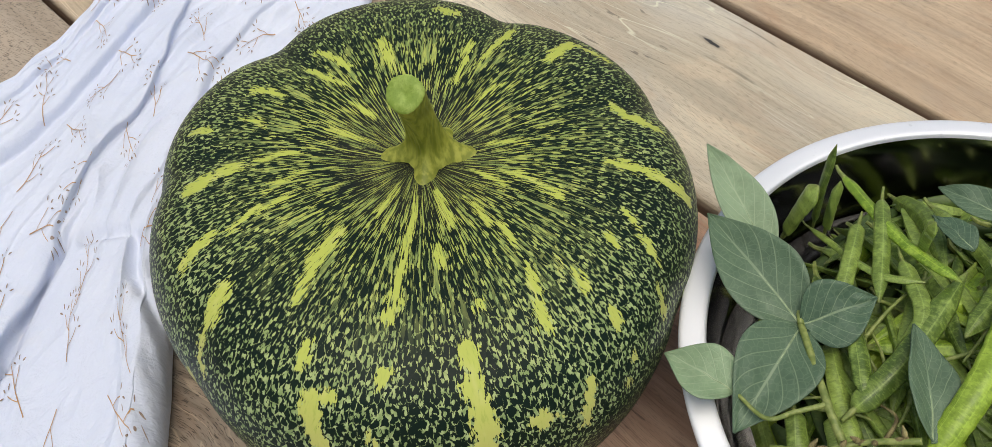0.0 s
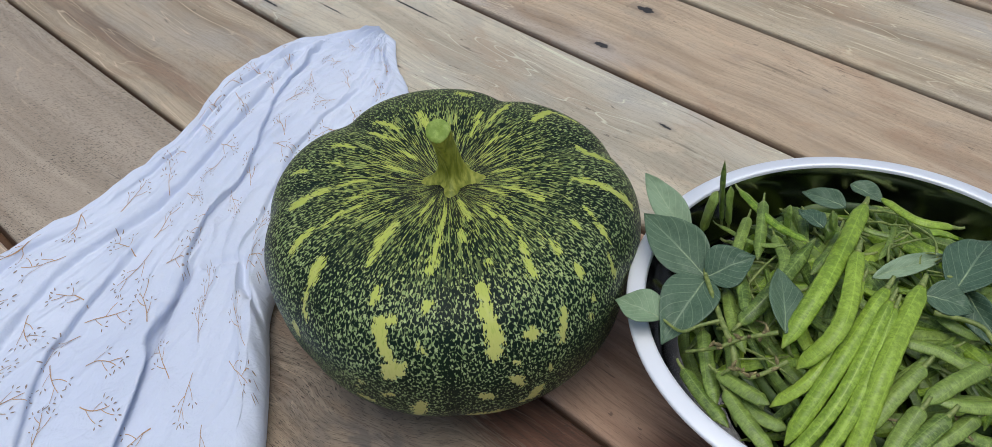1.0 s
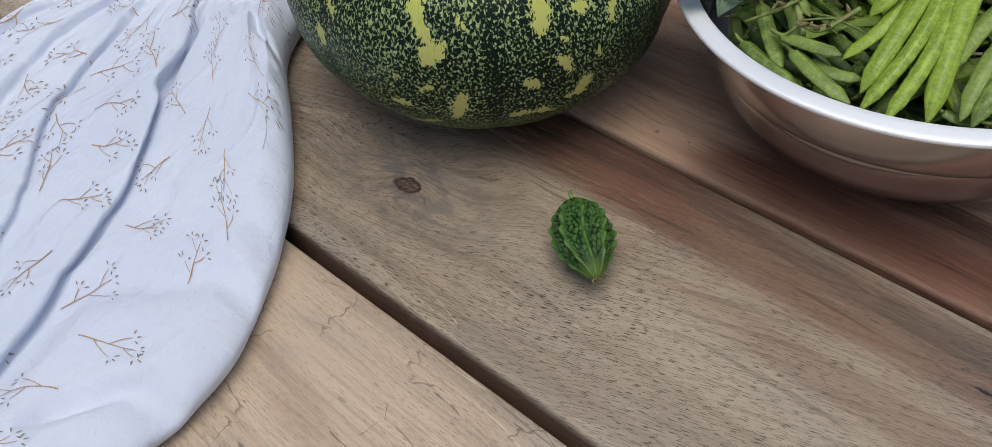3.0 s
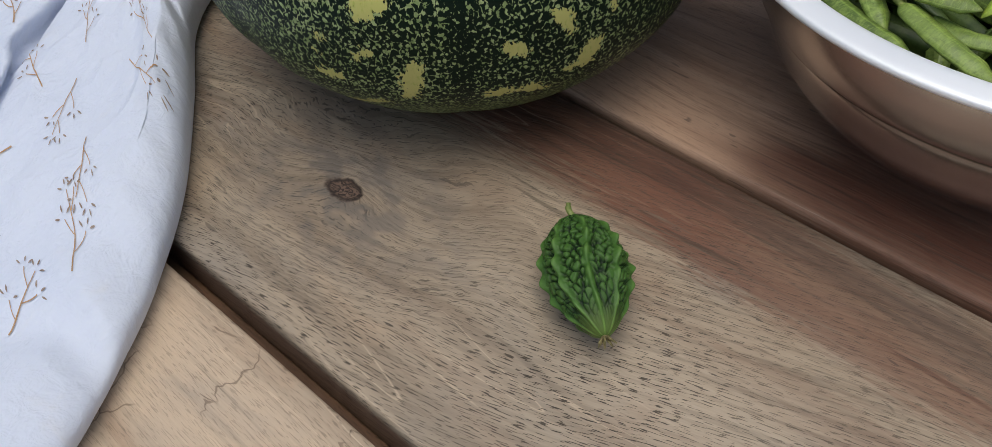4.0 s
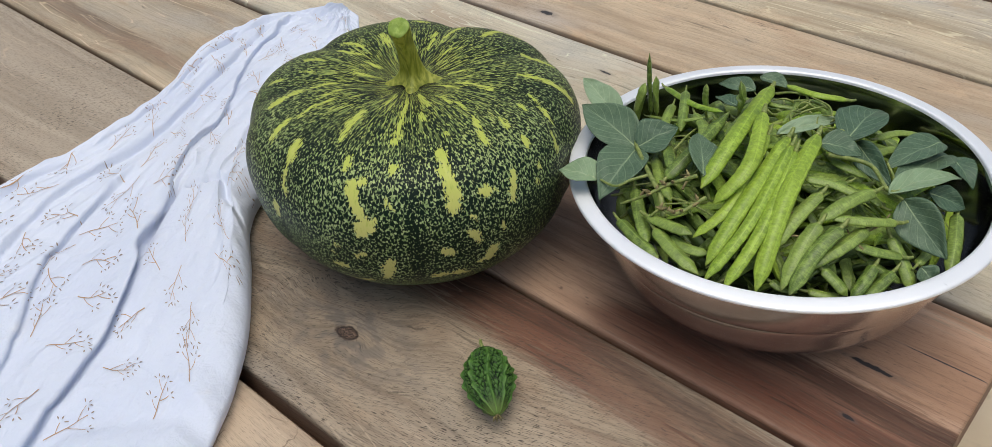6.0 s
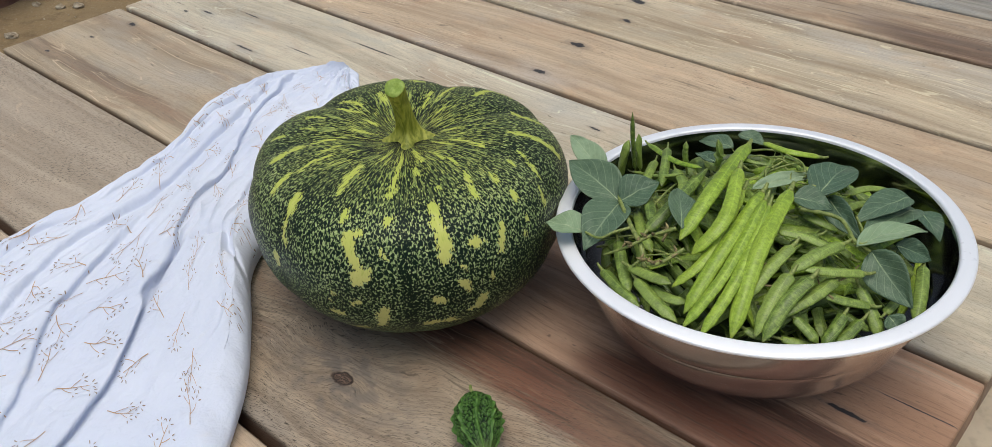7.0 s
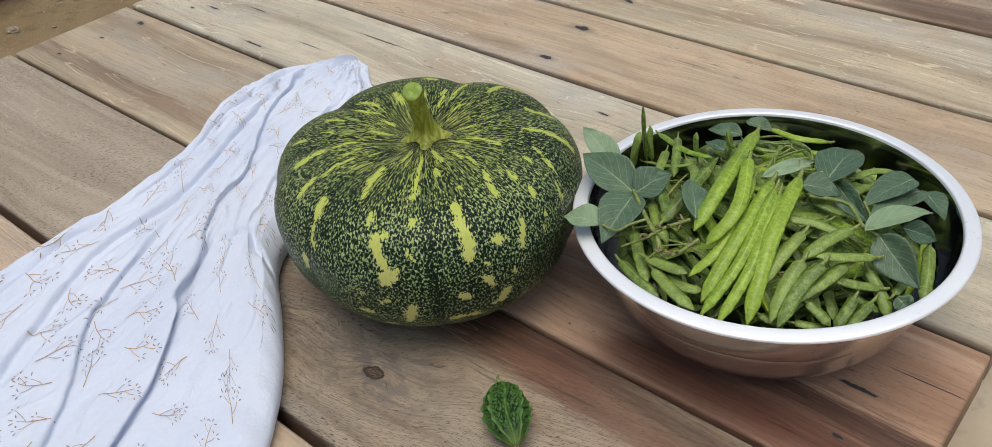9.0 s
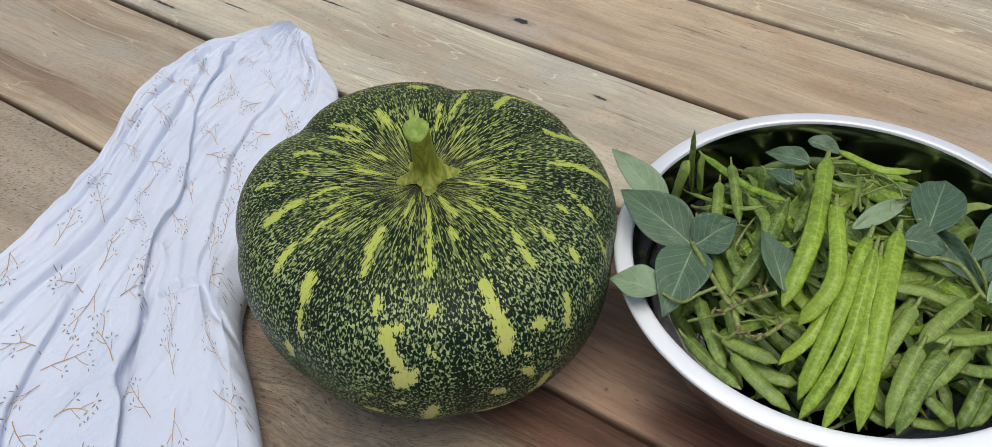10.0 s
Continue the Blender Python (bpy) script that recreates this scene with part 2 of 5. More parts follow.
    if cracked:
        wv = vadd(nt, vmul(nt, p, (22, 26, 1)), nd(nt, "CombineXYZ", {0: mth(nt, "MULTIPLY", cloud, 1.6), 1: mth(nt, "MULTIPLY", patch, 1.4), 2: 0.0}).outputs[0])
        ce = nd(nt, "TexVoronoi", {"Vector": wv, "Scale": 1.0}, feature="DISTANCE_TO_EDGE", voronoi_dimensions="2D").outputs[0]
        ce = mth(nt, "MULTIPLY", step(nt, ce, 0.004, 0.014, 0.6, 0.0), step(nt, noi(nt, p, 34, 2), 0.5, 0.58))
        col = mixc(nt, ce, col, (0.13, 0.085, 0.055))
    if core:
        c, rim, inf = core
        ash = noi(nt, vmul(nt, p, (60, 90, 1)), 1.0, 3)
        col = mixc(nt, mth(nt, "MULTIPLY", inf, step(nt, ash, 0.42, 0.6, 0.0, 0.65)), col, (0.13, 0.115, 0.105))
        crack = noi(nt, vmul(nt, p, (150, 260, 1)), 1.0, 3, 0.6, 1.5)
        lines = step(nt, mth(nt, "ABSOLUTE", mth(nt, "SUBTRACT", crack, 0.5)), 0.015, 0.05, 0.9, 0.0)
        col = mixc(nt, c, col, mixc(nt, noi(nt, p, 300, 2), (0.11, 0.07, 0.05), (0.21, 0.14, 0.1)))
        col = mixc(nt, mth(nt, "MULTIPLY", c, lines), col, (0.02, 0.013, 0.01))
        col = mixc(nt, rim, col, (0.022, 0.014, 0.01))
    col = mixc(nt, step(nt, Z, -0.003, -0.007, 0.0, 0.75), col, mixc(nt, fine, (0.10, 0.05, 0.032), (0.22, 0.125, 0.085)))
    h = mth(nt, "ADD", mth(nt, "MULTIPLY", fine, 0.9), mth(nt, "MULTIPLY", pore, -0.9))
    h = mth(nt, "ADD", h, mth(nt, "MULTIPLY", fig, 0.6))
    put(nt, b, Base_Color=col, Normal=bump(nt, h, 0.6, 0.0007), Roughness=step(nt, fig, 0.3, 0.7, 0.72, 0.52))
    return m


def steel_material(name, lo, hi, a, c):
    m, nt, b = mat(name, 0.2, 1.0)
    tc = nd(nt, "TexCoord").outputs["Object"]
    sm = noi(nt, tc, 22, 3)
    spots = noi(nt, tc, 190, 2)
    zz = nd(nt, "SeparateXYZ", {0: tc}).outputs[2]
    # dark ring painted at the bowl's step for the dark line reflected there
    step_shade = step(nt, mth(nt, "ABSOLUTE", mth(nt, "SUBTRACT", zz, 0.0495)), 0.0005, 0.0014, 0.92, 0.0)
    put(nt, b, Base_Color=mixc(nt, step_shade, mixc(nt, step(nt, spots, 0.68, 0.76, 0.0, 0.4), mixc(nt, sm, a, c), tuple(x * 0.75 for x in a)), (0.08, 0.065, 0.05)),
        Roughness=step(nt, sm, 0.3, 0.7, lo, hi))
    return m


def pumpkin_material():
    m, nt, b = mat("pumpkin_rind", 0.42, 0, 0.12)
    uv = nd(nt, "UVMap", uv_map="UVMap").outputs[0]
    s = nd(nt, "SeparateXYZ", {0: uv})
    U, V = s.outputs[0], s.outputs[1]
    X = mth(nt, "MULTIPLY", U, 400.0)
    Y = mth(nt, "MULTIPLY", mth(nt, "POWER", V, 1.75), 150.0)

    def plane(kx, ky, z, wob=None):
        x = mth(nt, "MULTIPLY", X, kx)
        return nd(nt, "CombineXYZ", {0: mth(nt, "ADD", x, wob) if wob else x, 1: mth(nt, "MULTIPLY", Y, ky), 2: z}).outputs[0]
    warp = mth(nt, "MULTIPLY", mth(nt, "SUBTRACT", noi(nt, plane(0.3, 0.3, 4.0), 1.0, 2), 0.5), 2.4)
    big = noi(nt, plane(0.05, 0.035, 9.0), 1.0, 2)
    groove = nd(nt, "Attribute", attribute_name="groove").outputs["Fac"]
    # pale flecks, evenly strewn, ragged and partly joined, drawn out towards the stem
    q = plane(1.0, 0.9, 1.7, warp)
    n1 = noi(nt, q, 1.0, 2.0, 0.5, 0.4)
    n2 = noi(nt, plane(1.8, 1.3, 5.3, warp), 1.0, 2.0, 0.6)
    n3 = noi(nt, plane(1.3, 0.9, 8.1), 1.0, 1.0)
    cell = nd(nt, "CombineXYZ", {0: mth(nt, "MULTIPLY_ADD", n3, 0.7, mth(nt, "MULTIPLY_ADD", X, 0.74, mth(nt, "MULTIPLY", warp, 0.3))), 1: mth(nt, "MULTIPLY_ADD", n1, 0.7, mth(nt, "MULTIPLY", Y, 0.66)), 2: 0.0}).outputs[0]
    isle = nd(nt, "TexVoronoi", {"Vector": cell, "Scale": 1.0, "Randomness": 1.0}, voronoi_dimensions="2D").outputs["Distance"]
    field = mth(nt, "MULTIPLY_ADD", mth(nt, "SUBTRACT", n2, 0.5), 0.70, mth(nt, "SUBTRACT", 0.265, isle))
    th = mth(nt, "MULTIPLY_ADD", big, -0.22, 0.11)
    th = mth(nt, "ADD", th, mth(nt, "ADD", mth(nt, "MULTIPLY", groove, 0.07), step(nt, V, 0.03, 0.16, 0.08, 0.0)))
    th = mth(nt, "ADD", th, step(nt, V, 0.34, 0.52, 0.015, 0.045))
    th = mth(nt, "ADD", th, step(nt, V, 0.56, 0.72, 0.0, -0.10))
    fleck = step(nt, mth(nt, "SUBTRACT", field, th), -0.02, 0.04)
    # a broken pale net between small dark cells
    net = nd(nt, "TexVoronoi", {"Vector": cell, "Scale": 0.92, "Randomness": 1.0}, feature="DISTANCE_TO_EDGE", voronoi_dimensions="2D").outputs["Distance"]
    wid_ = mth(nt, "ADD", mth(nt, "MULTIPLY_ADD", n2, 0.50, -0.190), mth(nt, "MULTIPLY", th, -0.6))
    net = mth(nt, "MULTIPLY", step(nt, mth(nt, "SUBTRACT", wid_, net), -0.01, 0.04), step(nt, V, 0.14, 0.34))
    fleck = mth(nt, "MAXIMUM", fleck, net)
    # thin rays round the stem
    ray = noi(nt, nd(nt, "CombineXYZ", {0: mth(nt, "MULTIPLY_ADD", X, 0.62, mth(nt, "MULTIPLY", warp, 0.4)), 1: mth(nt, "MULTIPLY", V, 13.0), 2: 21.0}).outputs[0], 1.0, 3.0, 0.65)
    ray = mth(nt, "MULTIPLY", step(nt, ray, 0.54, 0.575), mth(nt, "MULTIPLY", step(nt, V, 0.02, 0.055), step(nt, V, 0.15, 0.30, 1.0, 0.0)))
    dark = mixc(nt, big, (0.0040, 0.0100, 0.0070), (0.007, 0.019, 0.010))
    dark = mixc(nt, step(nt, V, 0.04, 0.17, 0.55, 0.0), dark, (0.030, 0.026, 0.022))
    pale = mixc(nt, step(nt, V, 0.12, 0.42), (0.44, 0.48, 0.10), (0.39, 0.47, 0.22))
    pale = mixc(nt, step(nt, noi(nt, q, 0.7, 2), 0.38, 0.62, 0.0, 0.75), pale, (0.18, 0.26, 0.09))
    col = mixc(nt, mth(nt, "MAXIMUM", fleck, ray), dark, pale)
    # yellow patches with combed edges
    sd = nd(nt, "Attribute", attribute_name="patch").outputs["Fac"]
    comb = noi(nt, nd(nt, "CombineXYZ", {0: mth(nt, "ADD", mth(nt, "MULTIPLY", X, 1.5), warp), 1: mth(nt, "MULTIPLY", Y, 0.5), 2: 3.0}).outputs[0], 1.0, 3, 0.65)
    wide = noi(nt, plane(0.34, 0.25, 6.0), 1.0, 2)
    edge = mth(nt, "ADD", sd, mth(nt, "MULTIPLY", mth(nt, "SUBTRACT", comb, 0.5), 0.0085))
    edge = mth(nt, "ADD", edge, mth(nt, "MULTIPLY_ADD", mth(nt, "SUBTRACT", 0.5, n1), 0.0055, mth(nt, "MULTIPLY", mth(nt, "SUBTRACT", wide, 0.5), 0.0055)))
    pm = step(nt, edge, 0.0002, -0.0002)
    yel = mixc(nt, step(nt, V, 0.28, 0.5), (0.46, 0.51, 0.10), (0.56, 0.54, 0.19))
    yel = mixc(nt, step(nt, comb, 0.52, 0.66, 0.0, 0.45), yel, (0.32, 0.40, 0.07))
    yel = mixc(nt, step(nt, wide, 0.5, 0.7, 0.0, 0.3), yel, (0.62, 0.60, 0.24))
    col = mixc(nt, pm, col, yel)
    put(nt, b, Base_Color=col, Roughness=step(nt, n1, 0.3, 0.7, 0.34, 0.48),
        Normal=bump(nt, mth(nt, "ADD", n1, mth(nt, "MULTIPLY", comb, 0.5)), 0.25, 0.0006))
    return m


def stem_material(name, base, light):
    m, nt, b = mat(name, 0.5)
    tc = nd(nt, "TexCoord").outputs["Object"]
    n1 = noi(nt, vmul(nt, tc, (420, 420, 60)), 1.0, 3)
    n2 = noi(nt, tc, 60, 3)
    col = mixc(nt, step(nt, n1, 0.35, 0.65), base, light)
    col = mixc(nt, step(nt, n2, 0.55, 0.75, 0.0, 0.5), col, tuple(c * 0.6 for c in base))
    put(nt, b, Base_Color=col, Normal=bump(nt, n1, 0.5, 0.0008))
    return m


def pod_material(name, a, c, tip):
    m, nt, b = mat(name, 0.42, 0, 0.45)
    uv = nd(nt, "UVMap", uv_map="UVMap").outputs[0]
    s = nd(nt, "SeparateXYZ", {0: uv})
    tc = nd(nt, "TexCoord").outputs["Object"]
    rnd = nd(nt, "ObjectInfo").outputs["Random"]
    n1 = noi(nt, vadd(nt, tc, nd(nt, "CombineXYZ", {0: rnd, 1: rnd, 2: 0.0}).outputs[0]), 260, 3, 0.6)
    n2 = noi(nt, tc, 60, 2)
    col = mixc(nt, rnd, a, c)
    col = mixc(nt, step(nt, n1, 0.42, 0.7, 0.0, 0.5), col, tuple(min(1, x * 1.55 + 0.02) for x in c))
    col = mixc(nt, step(nt, n2, 0.5, 0.75, 0.0, 0.45), col, tuple(x * 0.6 for x in a))
    ends = mth(nt, "MAXIMUM", step(nt, s.outputs[0], 0.9, 1.0), step(nt, s.outputs[0], 0.06, 0.0))
    seam = mth(nt, "ABSOLUTE", mth(nt, "SUBTRACT", mth(nt, "FRACT", mth(nt, "MULTIPLY", s.outputs[1], 4.0)), 0.5))
    col = mixc(nt, step(nt, seam, 0.42, 0.5, 0.0, 0.35), col, tuple(min(1, x * 1.7 + 0.03) for x in c))
    cross = noi(nt, vmul(nt, tc, (900, 900, 900)), 1.0, 2)
    rib = noi(nt, nd(nt, "CombineXYZ", {0: mth(nt, "MULTIPLY", s.outputs[0], 70), 1: mth(nt, "MULTIPLY", s.outputs[1], 9), 2: mth(nt, "MULTIPLY", rnd, 40)}).outputs[0], 1.0, 2, 0.6)
    col = mixc(nt, step(nt, rib, 0.52, 0.66, 0.0, 0.32), col, tuple(min(1, x * 1.5 + 0.02) for x in c))
    col = mixc(nt, step(nt, rib, 0.46, 0.32, 0.0, 0.28), col, tuple(x * 0.6 for x in a))
    col = mixc(nt, step(nt, cross, 0.55, 0.7, 0.0, 0.3), col, tuple(x * 0.65 for x in a))
    col = mixc(nt, mth(nt, "MULTIPLY", ends, 0.6), col, tip)
    col = mixc(nt, step(nt, s.outputs[0], 0.965, 0.985, 0.0, 0.85), col, (0.07, 0.05, 0.025))
    put(nt, b, Base_Color=col, Roughness=step(nt, n1, 0.3, 0.7, 0.36, 0.52), Normal=bump(nt, n1, 0.3, 0.0005))
    put(nt, b, Subsurface_Weight=0.08, Subsurface_Radius=(0.004, 0.006, 0.001), Subsurface_Scale=0.4)
    return m


def leaf_material(name, a, c, vein):
    m, nt, b = mat(name, 0.5, 0, 0.4)
    uv = nd(nt, "UVMap", uv_map="UVMap").outputs[0]
    s = nd(nt, "SeparateXYZ", {0: uv})
    u, v = s.outputs[0], mth(nt, "ABSOLUTE", mth(nt, "SUBTRACT", s.outputs[1], 0.5))
    rnd = nd(nt, "ObjectInfo").outputs["Random"]
    tc = nd(nt, "TexCoord").outputs["Object"]
    n1 = noi(nt, tc, 130, 4, 0.6)
    mid = step(nt, v, 0.012, 0.028, 1.0, 0.0)
    lat = mth(nt, "FRACT", mth(nt, "MULTIPLY", mth(nt, "SUBTRACT", u, mth(nt, "MULTIPLY", v, 0.75)), 6.5))
    lat = step(nt, mth(nt, "ABSOLUTE", mth(nt, "SUBTRACT", lat, 0.5)), 0.02, 0.065, 0.85, 0.0)
    net = step(nt, nd(nt, "TexVoronoi", {"Vector": tc, "Scale": 420.0}, feature="DISTANCE_TO_EDGE").outputs[0], 0.02, 0.1, 0.25, 0.0)
    vm = mth(nt, "MAXIMUM", mth(nt, "MAXIMUM", mid, lat), net)
    col = mixc(nt, rnd, a, c)
    col = mixc(nt, step(nt, n1, 0.4, 0.7, 0.0, 0.4), col, tuple(x * 0.7 for x in a))
    col = mixc(nt, mth(nt, "MULTIPLY", vm, 0.55), col, vein)
    put(nt, b, Base_Color=col, Roughness=step(nt, n1, 0.3, 0.7, 0.42, 0.6),
        Normal=bump(nt, mth(nt, "ADD", mth(nt, "MULTIPLY", vm, -0.6), n1), 0.4, 0.0006))
    return m


def cloth_material():
    m, nt, b = mat("white_cotton", 0.85, 0, 0.2)
    tc = nd(nt, "TexCoord").outputs["Object"]
    weave = noi(nt, vmul(nt, tc, (1500, 1500, 900)), 1.0, 1)
    crease = noi(nt, vmul(nt, tc, (60, 45, 30)), 1.0, 4, 0.6, 0.6)
    soft = noi(nt, tc, 9, 3)
    col = mixc(nt, soft, (0.59, 0.64, 0.765), (0.73, 0.76, 0.83))
    col = mixc(nt, step(nt, crease, 0.55, 0.8, 0.0, 0.3), col, (0.72, 0.70, 0.69))
    wet = nd(nt, "VectorMath", {0: tc, 1: (-0.085, -0.235, 0.02)}, operation="DISTANCE").outputs[1]
    col = mixc(nt, step(nt, mth(nt, "ADD", wet, mth(nt, "MULTIPLY", soft, 0.02)), 0.01, 0.035, 0.35, 0.0), col, (0.5, 0.78, 0.86))
    n = bump(nt, mth(nt, "ADD", crease, mth(nt, "MULTIPLY", noi(nt, vmul(nt, tc, (190, 130, 60)), 1.0, 3, 0.6, 0.8), 0.5)), 0.7, 0.0026)
    put(nt, b, Base_Color=col, Normal=bump(nt, weave, 0.15, 0.0003, n), Sheen_Weight=0.15)
    put(nt, b, Subsurface_Weight=0.12, Subsurface_Radius=(0.01, 0.01, 0.012), Subsurface_Scale=0.5)
    return m


def plain(name, a, c, scale, rough=0.6, relief=0.4, depth=0.0006):
    m, nt, b = mat(name, rough)
    tc = nd(nt, "TexCoord").outputs["Object"]
    n1 = noi(nt, tc, scale, 5, 0.6)
    n2 = noi(nt, tc, scale * 7, 3, 0.6)
    col = mixc(nt, step(nt, n1, 0.35, 0.68), a, c)
    col = mixc(nt, step(nt, n2, 0.5, 0.7, 0.0, 0.4), col, tuple(x * 0.6 for x in a))
    put(nt, b, Base_Color=col, Normal=bump(nt, mth(nt, "ADD", n1, mth(nt, "MULTIPLY", n2, 0.5)), relief, depth))
    return m


def gourd_material():
    m, nt, b = mat("bitter_gourd_skin", 0.5, 0, 0.28)
    tc = nd(nt, "TexCoord").outputs["Object"]
    h = nd(nt, "Attribute", attribute_name="relief").outputs["Fac"]
    e = nd(nt, "Attribute", attribute_name="along").outputs["Fac"]
    n1 = noi(nt, tc, 500, 3)
    col = mixc(nt, step(nt, h, 0.22, 0.80), (0.004, 0.018, 0.003), (0.052, 0.125, 0.020))
    col = mixc(nt, step(nt, h, 0.8, 1.2, 0.0, 0.6), col, (0.12, 0.23, 0.05))
    col = mixc(nt, step(nt, e, 0.8, 1.0, 0.0, 0.45), col, (0.22, 0.32, 0.07))
    col = mixc(nt, step(nt, n1, 0.5, 0.7, 0.0, 0.25), col, (0.14, 0.26, 0.06))
    put(nt, b, Base_Color=col, Normal=bump(nt, n1, 0.3, 0.0003))
    return m


STEEL = steel_material("stainless_steel", 0.205, 0.225, (0.66, 0.655, 0.65), (0.74, 0.735, 0.73))
# rim: white, half-metallic colour stands in for a bright sky mirrored in it
STEEL_RIM = steel_material("whitened_rim", 0.5, 0.58, (0.88, 0.89, 0.90), (0.94, 0.94, 0.95))
STEEL_RIM.node_tree.nodes["Principled BSDF"].inputs["Metallic"].default_value = 0.45
# lining: the dark reflection of the pods is put into a darker base colour
STEEL_DARK = steel_material("steel_dark_reflection", 0.10, 0.16, (0.3, 0.3, 0.29), (0.38, 0.37, 0.36))
RIND = pumpkin_material()
STEM = stem_material("pumpkin_stem", (0.2, 0.225, 0.02), (0.4, 0.4, 0.06))
CUT = plain("cut_stem", (0.2, 0.3, 0.035), (0.32, 0.42, 0.08), 300, 0.6)
POD_BRIGHT = pod_material("fresh_pod", (0.125, 0.225, 0.014), (0.285, 0.395, 0.040), (0.30, 0.33, 0.07))
POD_DULL = pod_material("dull_pod", (0.056, 0.105, 0.013), (0.22, 0.30, 0.057), (0.25, 0.24, 0.09))
# darker green that stands in for the shade between the heaped pods
POD_SHADED = plain("shaded_low_pod", (0.03, 0.06, 0.010), (0.09, 0.14, 0.028), 90, 0.5)
STALK = stem_material("pod_stalk", (0.15, 0.2, 0.04), (0.28, 0.32, 0.09))
STALK_PALE = stem_material("leaf_rib", (0.2, 0.27, 0.13), (0.32, 0.4, 0.22))
DRY = plain("dried_flower", (0.13, 0.10, 0.04), (0.34, 0.29, 0.12), 400, 0.8)
LEAF = leaf_material("bean_leaf", (0.055, 0.108, 0.062), (0.11, 0.17, 0.095), (0.26, 0.34, 0.2))
LEAF_PALE = leaf_material("leaf_underside", (0.22, 0.32, 0.17), (0.28, 0.37, 0.22), (0.4, 0.47, 0.3))
CLOTH = cloth_material()
INK_BROWN = plain("ochre_print", (0.42, 0.25, 0.12), (0.55, 0.36, 0.21), 200, 0.85, 0.0)
INK_GREY = plain("brown_grey_print", (0.25, 0.18, 0.14), (0.38, 0.3, 0.24), 200, 0.85, 0.0)
GOURD = gourd_material()
STONE = plain("pale_stone", (0.24, 0.18, 0.11), (0.50, 0.43, 0.32), 60, 0.85, 0.6, 0.01)
CLAY = plain("old_clay", (0.13, 0.065, 0.045), (0.22, 0.115, 0.08), 9, 0.8, 0.5, 0.004)
WEED = plain("weed_leaf", (0.05, 0.09, 0.03), (0.1, 0.16, 0.05), 40, 0.6)

# ---- ground ----
GROUND_Z = -0.42
soil, snt, sb = mat("sandy_soil", 0.9, 0, 0.2)
stc = nd(snt, "TexCoord").outputs["Object"]
s1, s2, s3 = noi(snt, stc, 1.4, 5, 0.6), noi(snt, stc, 14, 5, 0.65), noi(snt, stc, 120, 3, 0.6)
scol = mixc(snt, step(snt, s1, 0.35, 0.66), (0.25, 0.175, 0.09), (0.35, 0.265, 0.15))
scol = mixc(snt, step(snt, s2, 0.5, 0.72, 0.0, 0.6), scol, (0.12, 0.075, 0.04))
scol = mixc(snt, step(snt, s3, 0.55, 0.75, 0.0, 0.5), scol, (0.42, 0.34, 0.24))
put(snt, sb, Base_Color=scol, Normal=bump(snt, mth(snt, "ADD", s2, mth(snt, "MULTIPLY", s3, 0.4)), 0.8, 0.03))
bm = bmesh.new()
bmesh.ops.create_grid(bm, x_segments=60, y_segments=60, size=400)
for v in bm.verts:
    r = max(abs(v.co.x), abs(v.co.y)) / 400
    v.co.x *= r ** 1.5 if r > 0 else 1
    v.co.y *= r ** 1.5 if r > 0 else 1
    v.co.z = 0.03 * noise.noise(v.co * 0.35) * min(1, max(0, v.co.length - 3.5) / 4)
tagged(part("ground", bm, soil, loc=(0, 0, GROUND_Z)), "sandy brown bare earth round the table", "ground", kind="structure")

# added slab: ground coloured paler here to make up for the table's shade
PALE_GROUND = plain("brightened_ground", (0.6, 0.47, 0.31), (0.72, 0.6, 0.43), 5, 0.85, 0.4, 0.004)
tagged(part("pavement", board((2.4, 3.2, 0.04), 0.008), PALE_GROUND, None, loc=(1.25, 0.6, GROUND_Z + 0.012)), "pale beige ground beside the table, coloured lighter to offset the table's shade", "pavement", kind="structure")

# ---- table: ten boards on crossbars and legs ----
X0, X1 = -0.711, 0.311
BOARDS = [  # y from, y to
    (-0.530, -0.374), (-0.367, -0.216), (-0.209, -0.065), (-0.057, 0.0945), (0.099, 0.2465),
    (0.2535, 0.3885), (0.3955, 0.5265), (0.5335, 0.685), (0.693, 0.803), (0.810, 0.935)]
TONES = [  # light, dark
    ((0.42, 0.34, 0.22), (0.27, 0.2, 0.13)), ((0.42, 0.34, 0.22), (0.27, 0.2, 0.13)), ((0.57, 0.44, 0.335), (0.49, 0.375, 0.285)),
    ((0.385, 0.302, 0.228), (0.285, 0.218, 0.164)), ((0.52, 0.42, 0.31), (0.43, 0.335, 0.24)), ((0.64, 0.565, 0.45), (0.55, 0.475, 0.375)),
    ((0.60, 0.465, 0.335), (0.50, 0.37, 0.26)), ((0.60, 0.50, 0.37), (0.49, 0.39, 0.28)), ((0.52, 0.41, 0.30), (0.38, 0.275, 0.195)),
    ((0.36, 0.335, 0.3), (0.24, 0.215, 0.19))]
